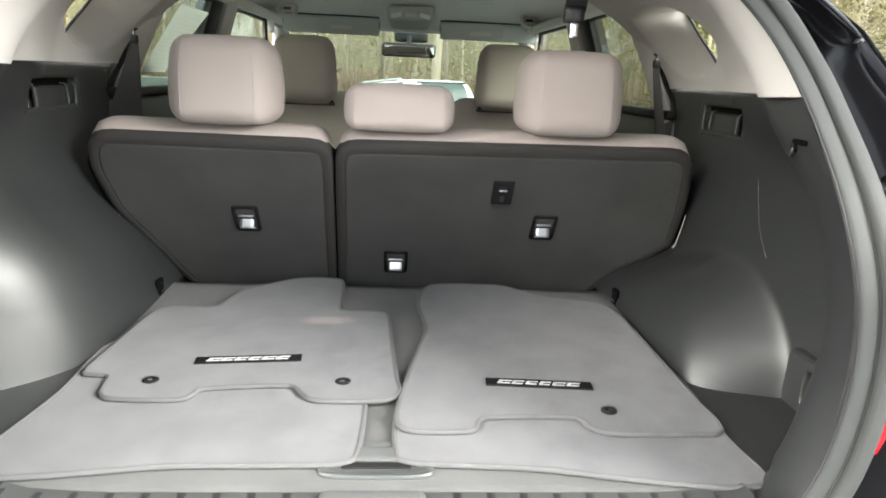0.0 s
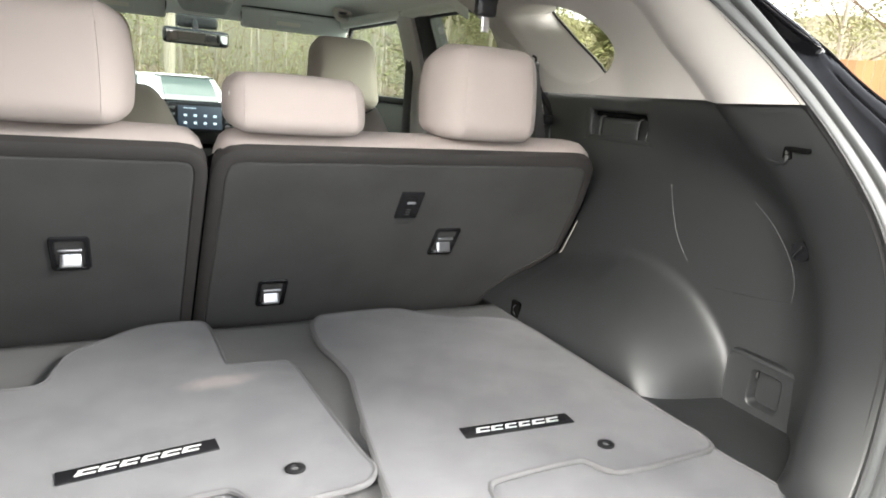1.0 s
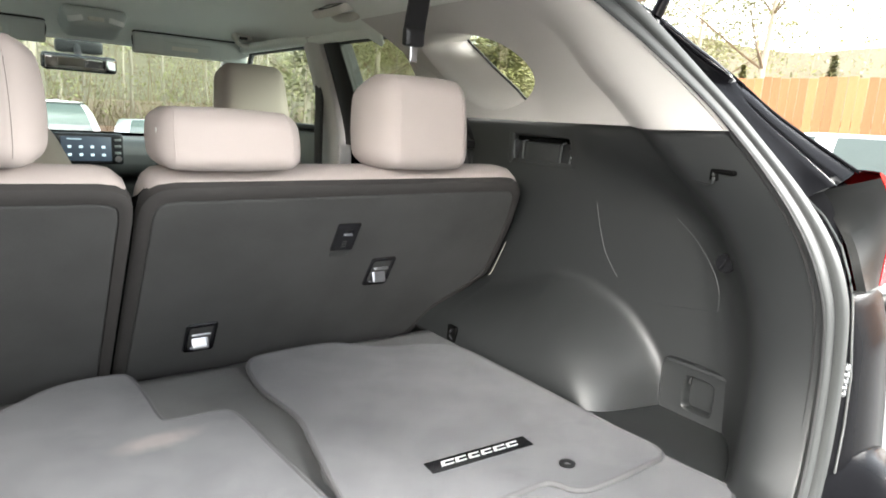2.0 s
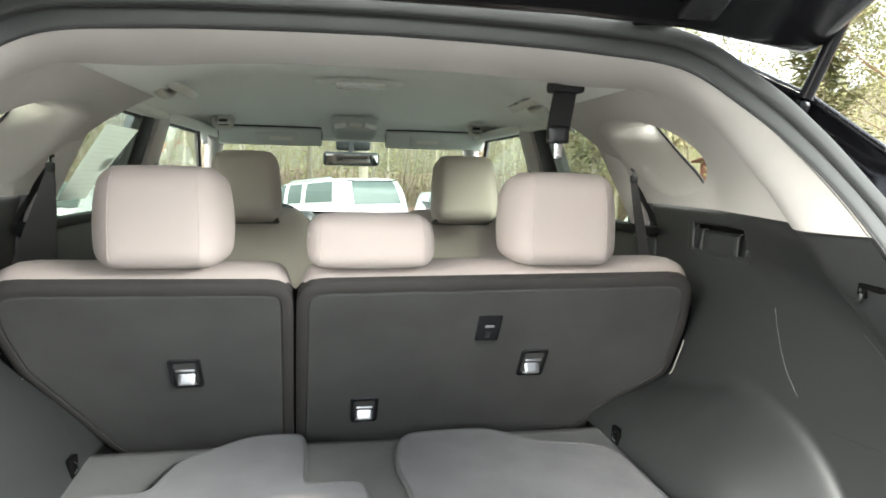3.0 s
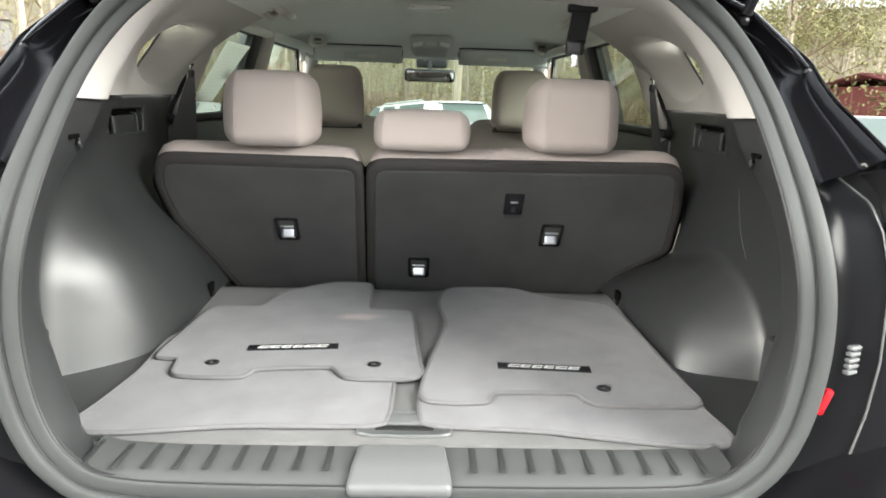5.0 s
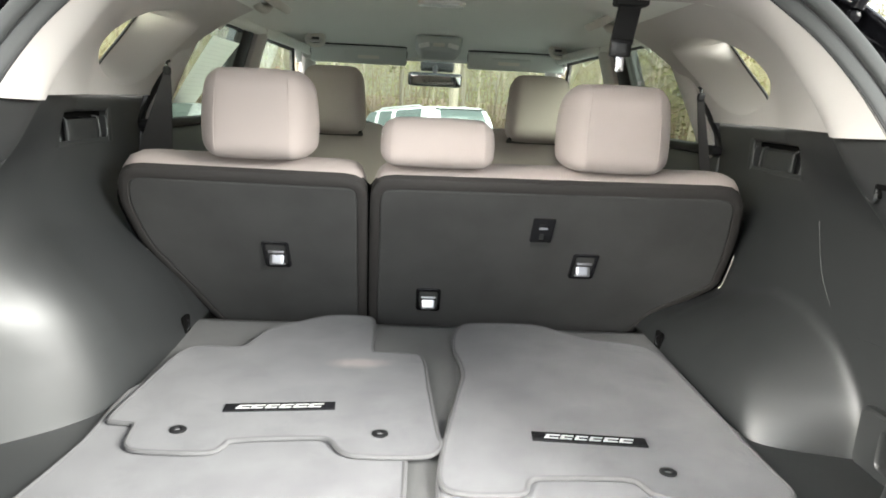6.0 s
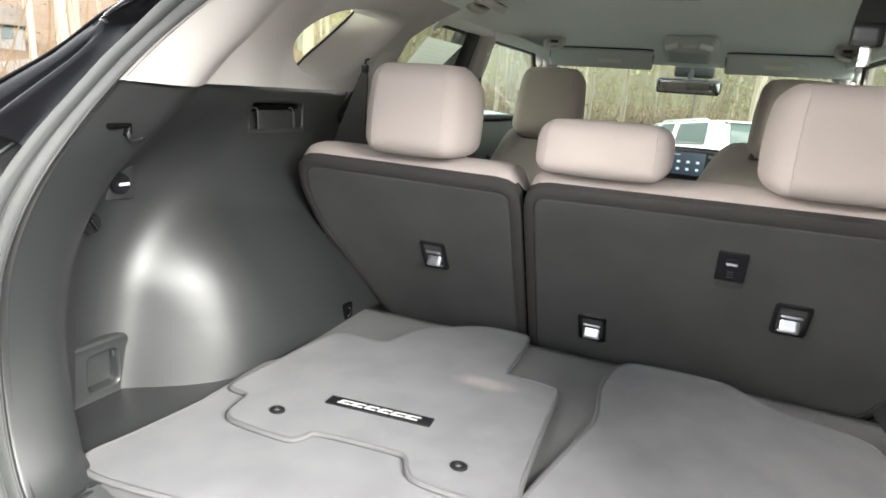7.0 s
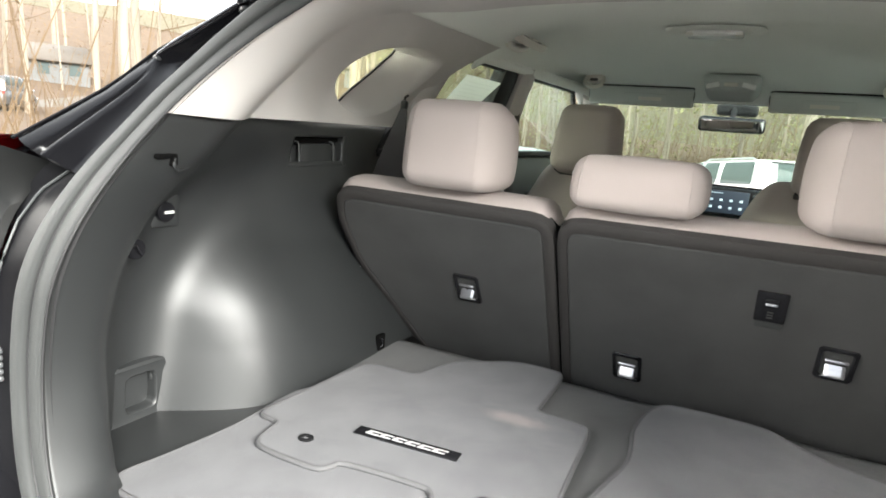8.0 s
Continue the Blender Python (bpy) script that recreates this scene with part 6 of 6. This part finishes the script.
# slim trunks far back, too many to count
bms = []
for k in range(170):
    a, d = rng.uniform(0, 6.283), rng.uniform(45, 85)
    x, y = math.sin(a) * d, math.cos(a) * d
    if (y < -12 and x > -14) or (x > 8 and y < 20):
        continue
    z = ground_z(x, y)
    r = rng.uniform(.05, .20)
    bms.append(tube([(x, y, z - .5), (x + rng.uniform(-.8, .8), y + rng.uniform(-.8, .8), z + 7), (x + rng.uniform(-2.2, 2.2), y + rng.uniform(-2.2, 2.2), z + rng.uniform(13, 18))], r, 5, radii=[r, r * .7, r * .15]))
woods = finish("far_woods", join(*bms), BARK)
tagged(woods, "far belt of slim bare trunks", "woods", kind="stuff")
verts, faces = [], []
for k in range(62000):
    a, d = rng.uniform(0, 6.283), rng.uniform(44, 90)
    x, y = math.sin(a) * d, math.cos(a) * d
    if (y < -12 and x > -14) or (x > 8 and y < 20):
        continue
    c = Vector((x, y, ground_z(x, y) + abs(rng.gauss(2, 5))))
    s = rng.uniform(.06, .20)
    u = Vector((rng.gauss(0, 1), rng.gauss(0, 1), rng.gauss(0, 1))).normalized() * s
    w = u.cross(Vector((rng.gauss(0, 1), rng.gauss(0, 1), rng.gauss(0, 1)))).normalized() * s * .22
    i = len(verts)
    verts += [c - u, c + w, c + u, c - w]
    faces.append((i, i + 1, i + 2, i + 3))
me = bpy.data.meshes.new("far_brush")
me.from_pydata(verts, [], faces)
me.materials.append(TWIG)
brush = new("far_brush", me)
tagged(brush, "far tan brush and twigs between the trunks", "brush", kind="stuff")

verts, faces = [], []
clumps = [(radians(rng.uniform(-32, 75)), rng.uniform(28, 74), rng.uniform(.2, 9), rng.uniform(1.0, 3.2)) for k in range(190)]
for k in range(56000):
    a, d, h, r = rng.choice(clumps)
    c = Vector((math.sin(a) * d, math.cos(a) * d, 0))
    c = Vector((c.x, c.y, ground_z(c.x, c.y) + h)) + Vector((rng.gauss(0, r), rng.gauss(0, r), rng.gauss(0, r * .7)))
    s = rng.uniform(.05, .14)
    u = Vector((rng.gauss(0, 1), rng.gauss(0, 1), rng.gauss(0, 1))).normalized() * s
    w = u.cross(Vector((rng.gauss(0, 1), rng.gauss(0, 1), rng.gauss(0, 1)))).normalized() * s * .5
    i = len(verts)
    verts += [c - u, c + w, c + u, c - w]
    faces.append((i, i + 1, i + 2, i + 3))
me = bpy.data.meshes.new("far_foliage")
me.from_pydata(verts, [], faces)
me.materials.append(LEAF)
tagged(new("far_foliage", me), "far thin yellow-green spring foliage", "foliage", kind="stuff")

# thin saplings and twigs standing in the leaf litter
verts, faces = [], []
for k in range(5200):
    if k % 2:
        a, d = radians(rng.uniform(205, 340)), rng.uniform(9, 46)
        x, y = math.sin(a) * d, math.cos(a) * d
    else:
        x, y = rng.uniform(-28, 26), rng.uniform(22, 48)
    if x > -7.5 and y < 21:
        continue
    z = ground_z(x, y)
    h, r = abs(rng.gauss(0, 2.2)) + .3, rng.uniform(.006, .022)
    tx, ty = rng.gauss(0, .25) * h, rng.gauss(0, .25) * h
    a = rng.uniform(0, 3.14)
    u = Vector((math.cos(a), math.sin(a), 0)) * r
    for w in (u, Vector((-u.y, u.x, 0))):
        i = len(verts)
        p, q = Vector((x, y, z - .05)), Vector((x + tx, y + ty, z + h))
        verts += [p - w, p + w, q + w * .3, q - w * .3]
        faces.append((i, i + 1, i + 2, i + 3))
me = bpy.data.meshes.new("undergrowth")
me.from_pydata(verts, [], faces)
me.materials.append(TWIG)
tagged(new("undergrowth", me), "thin bare saplings and twigs in the leaf litter", "undergrowth", kind="stuff")

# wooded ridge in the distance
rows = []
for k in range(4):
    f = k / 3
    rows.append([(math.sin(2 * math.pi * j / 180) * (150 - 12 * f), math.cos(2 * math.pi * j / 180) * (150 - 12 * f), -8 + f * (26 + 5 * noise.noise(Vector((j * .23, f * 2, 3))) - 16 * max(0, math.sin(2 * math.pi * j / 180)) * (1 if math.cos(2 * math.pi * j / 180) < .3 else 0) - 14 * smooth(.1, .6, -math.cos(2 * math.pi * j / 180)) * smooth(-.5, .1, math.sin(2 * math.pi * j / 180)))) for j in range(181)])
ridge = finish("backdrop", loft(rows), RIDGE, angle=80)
structure(ridge, "pale distant wooded ridge")

# cedar board fence to the right, with small evergreens behind it
fence = empty("board_fence", (12, 0, ground_z(12, 6)))
tagged(fence, "orange cedar board fence beside the lot", "fence")
bd = None
p0, p1 = Vector((13.0, -9, 0)), Vector((10.8, 10.6, 0))
count = 132
for k in range(count):
    f = k / (count - 1)
    p = p0.lerp(p1, f) - fence.location
    if bd is None:
        bd = part("board", moved(box(.022, .142, 2.90, .004, 1), Matrix.Translation((0, 0, 1.42))), FENCE_WOOD, fence)
        o = bd
    else:
        o = new("board", bd.data)
        o.parent = fence
    o.location = (p.x + rng.uniform(-.006, .006), p.y, rng.uniform(-.02, .02))
    o.rotation_euler = (0, 0, math.atan2(p0.x - p1.x, p1.y - p0.y) + rng.uniform(-.03, .03))
for z in (.5, 1.3, 2.1):
    a, b = p0 - fence.location, p1 - fence.location
    part("rail", tube([(a.x + .05, a.y, z), (b.x + .05, b.y, z)], .045, 4), FENCE_WOOD, fence)
small = conifer(71, 3.4, .45, "small pointed evergreen behind the fence")
first[id(small)] = False
for k in range(9):
    f = .25 + .085 * k
    p = p0.lerp(p1, f)
    plant(small, p.x + 1.6, p.y)

# low dark red building far to the right
barn = empty("red_building", (27, 33, ground_z(27, 33)))
tagged(barn, "low dark red building with a pale roof edge", "building")
part("wall", moved(box(14, 7, 3.2), Matrix.Translation((3, 0, 1.5))), RED_WALL, barn)
roof = bmesh.new()
vs = [roof.verts.new(p) for p in ((-4.4, -4, 3.1), (10.4, -4, 3.1), (10.4, 0, 3.8), (-4.4, 0, 3.8), (-4.4, 4, 3.1), (10.4, 4, 3.1))]
roof.faces.new((vs[0], vs[1], vs[2], vs[3]))
roof.faces.new((vs[3], vs[2], vs[5], vs[4]))
thick(part("roof", roof, RED_WALL, barn), .12)
part("trim_board", moved(box(14.9, .1, .22, .02), Matrix.Translation((3, -4.02, 3.05))), WHITE_WALL, barn)
for k in range(4):
    part("sign_bar", moved(box(.7, .05, .35), Matrix.Translation((-.6 + 1.0 * k, -3.55, 2.3))), CREAM, barn)

# pale houses far off among the trees
for x, y, w, h in ((-52.6, 32.4, 4.2, 1.5), (-60, 88, 8.0, 3.2)):
    house = empty("far_house", (x, y, ground_z(x, y)))
    tagged(house, "small pale house far off among bare trees", "house", "far houses")
    house.rotation_euler = (0, 0, math.atan2(-x, y))
    part("wall", moved(box(w, 6, h + 1), Matrix.Translation((0, 0, h / 2 - .5))), WHITE_WALL, house)
    gable = bmesh.new()
    vs = [gable.verts.new(p) for p in ((-w / 2 - .3, -3.4, h - .1), (w / 2 + .3, -3.4, h - .1), (w / 2 + .3, 0, h + 1.3), (-w / 2 - .3, 0, h + 1.3), (-w / 2 - .3, 3.4, h - .1), (w / 2 + .3, 3.4, h - .1))]
    gable.faces.new((vs[0], vs[1], vs[2], vs[3]))
    gable.faces.new((vs[3], vs[2], vs[5], vs[4]))
    thick(part("roof", gable, ROOFING, house), .15)
    for k in (-1, 1):
        part("window", moved(box(.8, .08, 1.0), Matrix.Translation((k * w * .25, -3.02, h * .55))), CAR_GLASS, house)
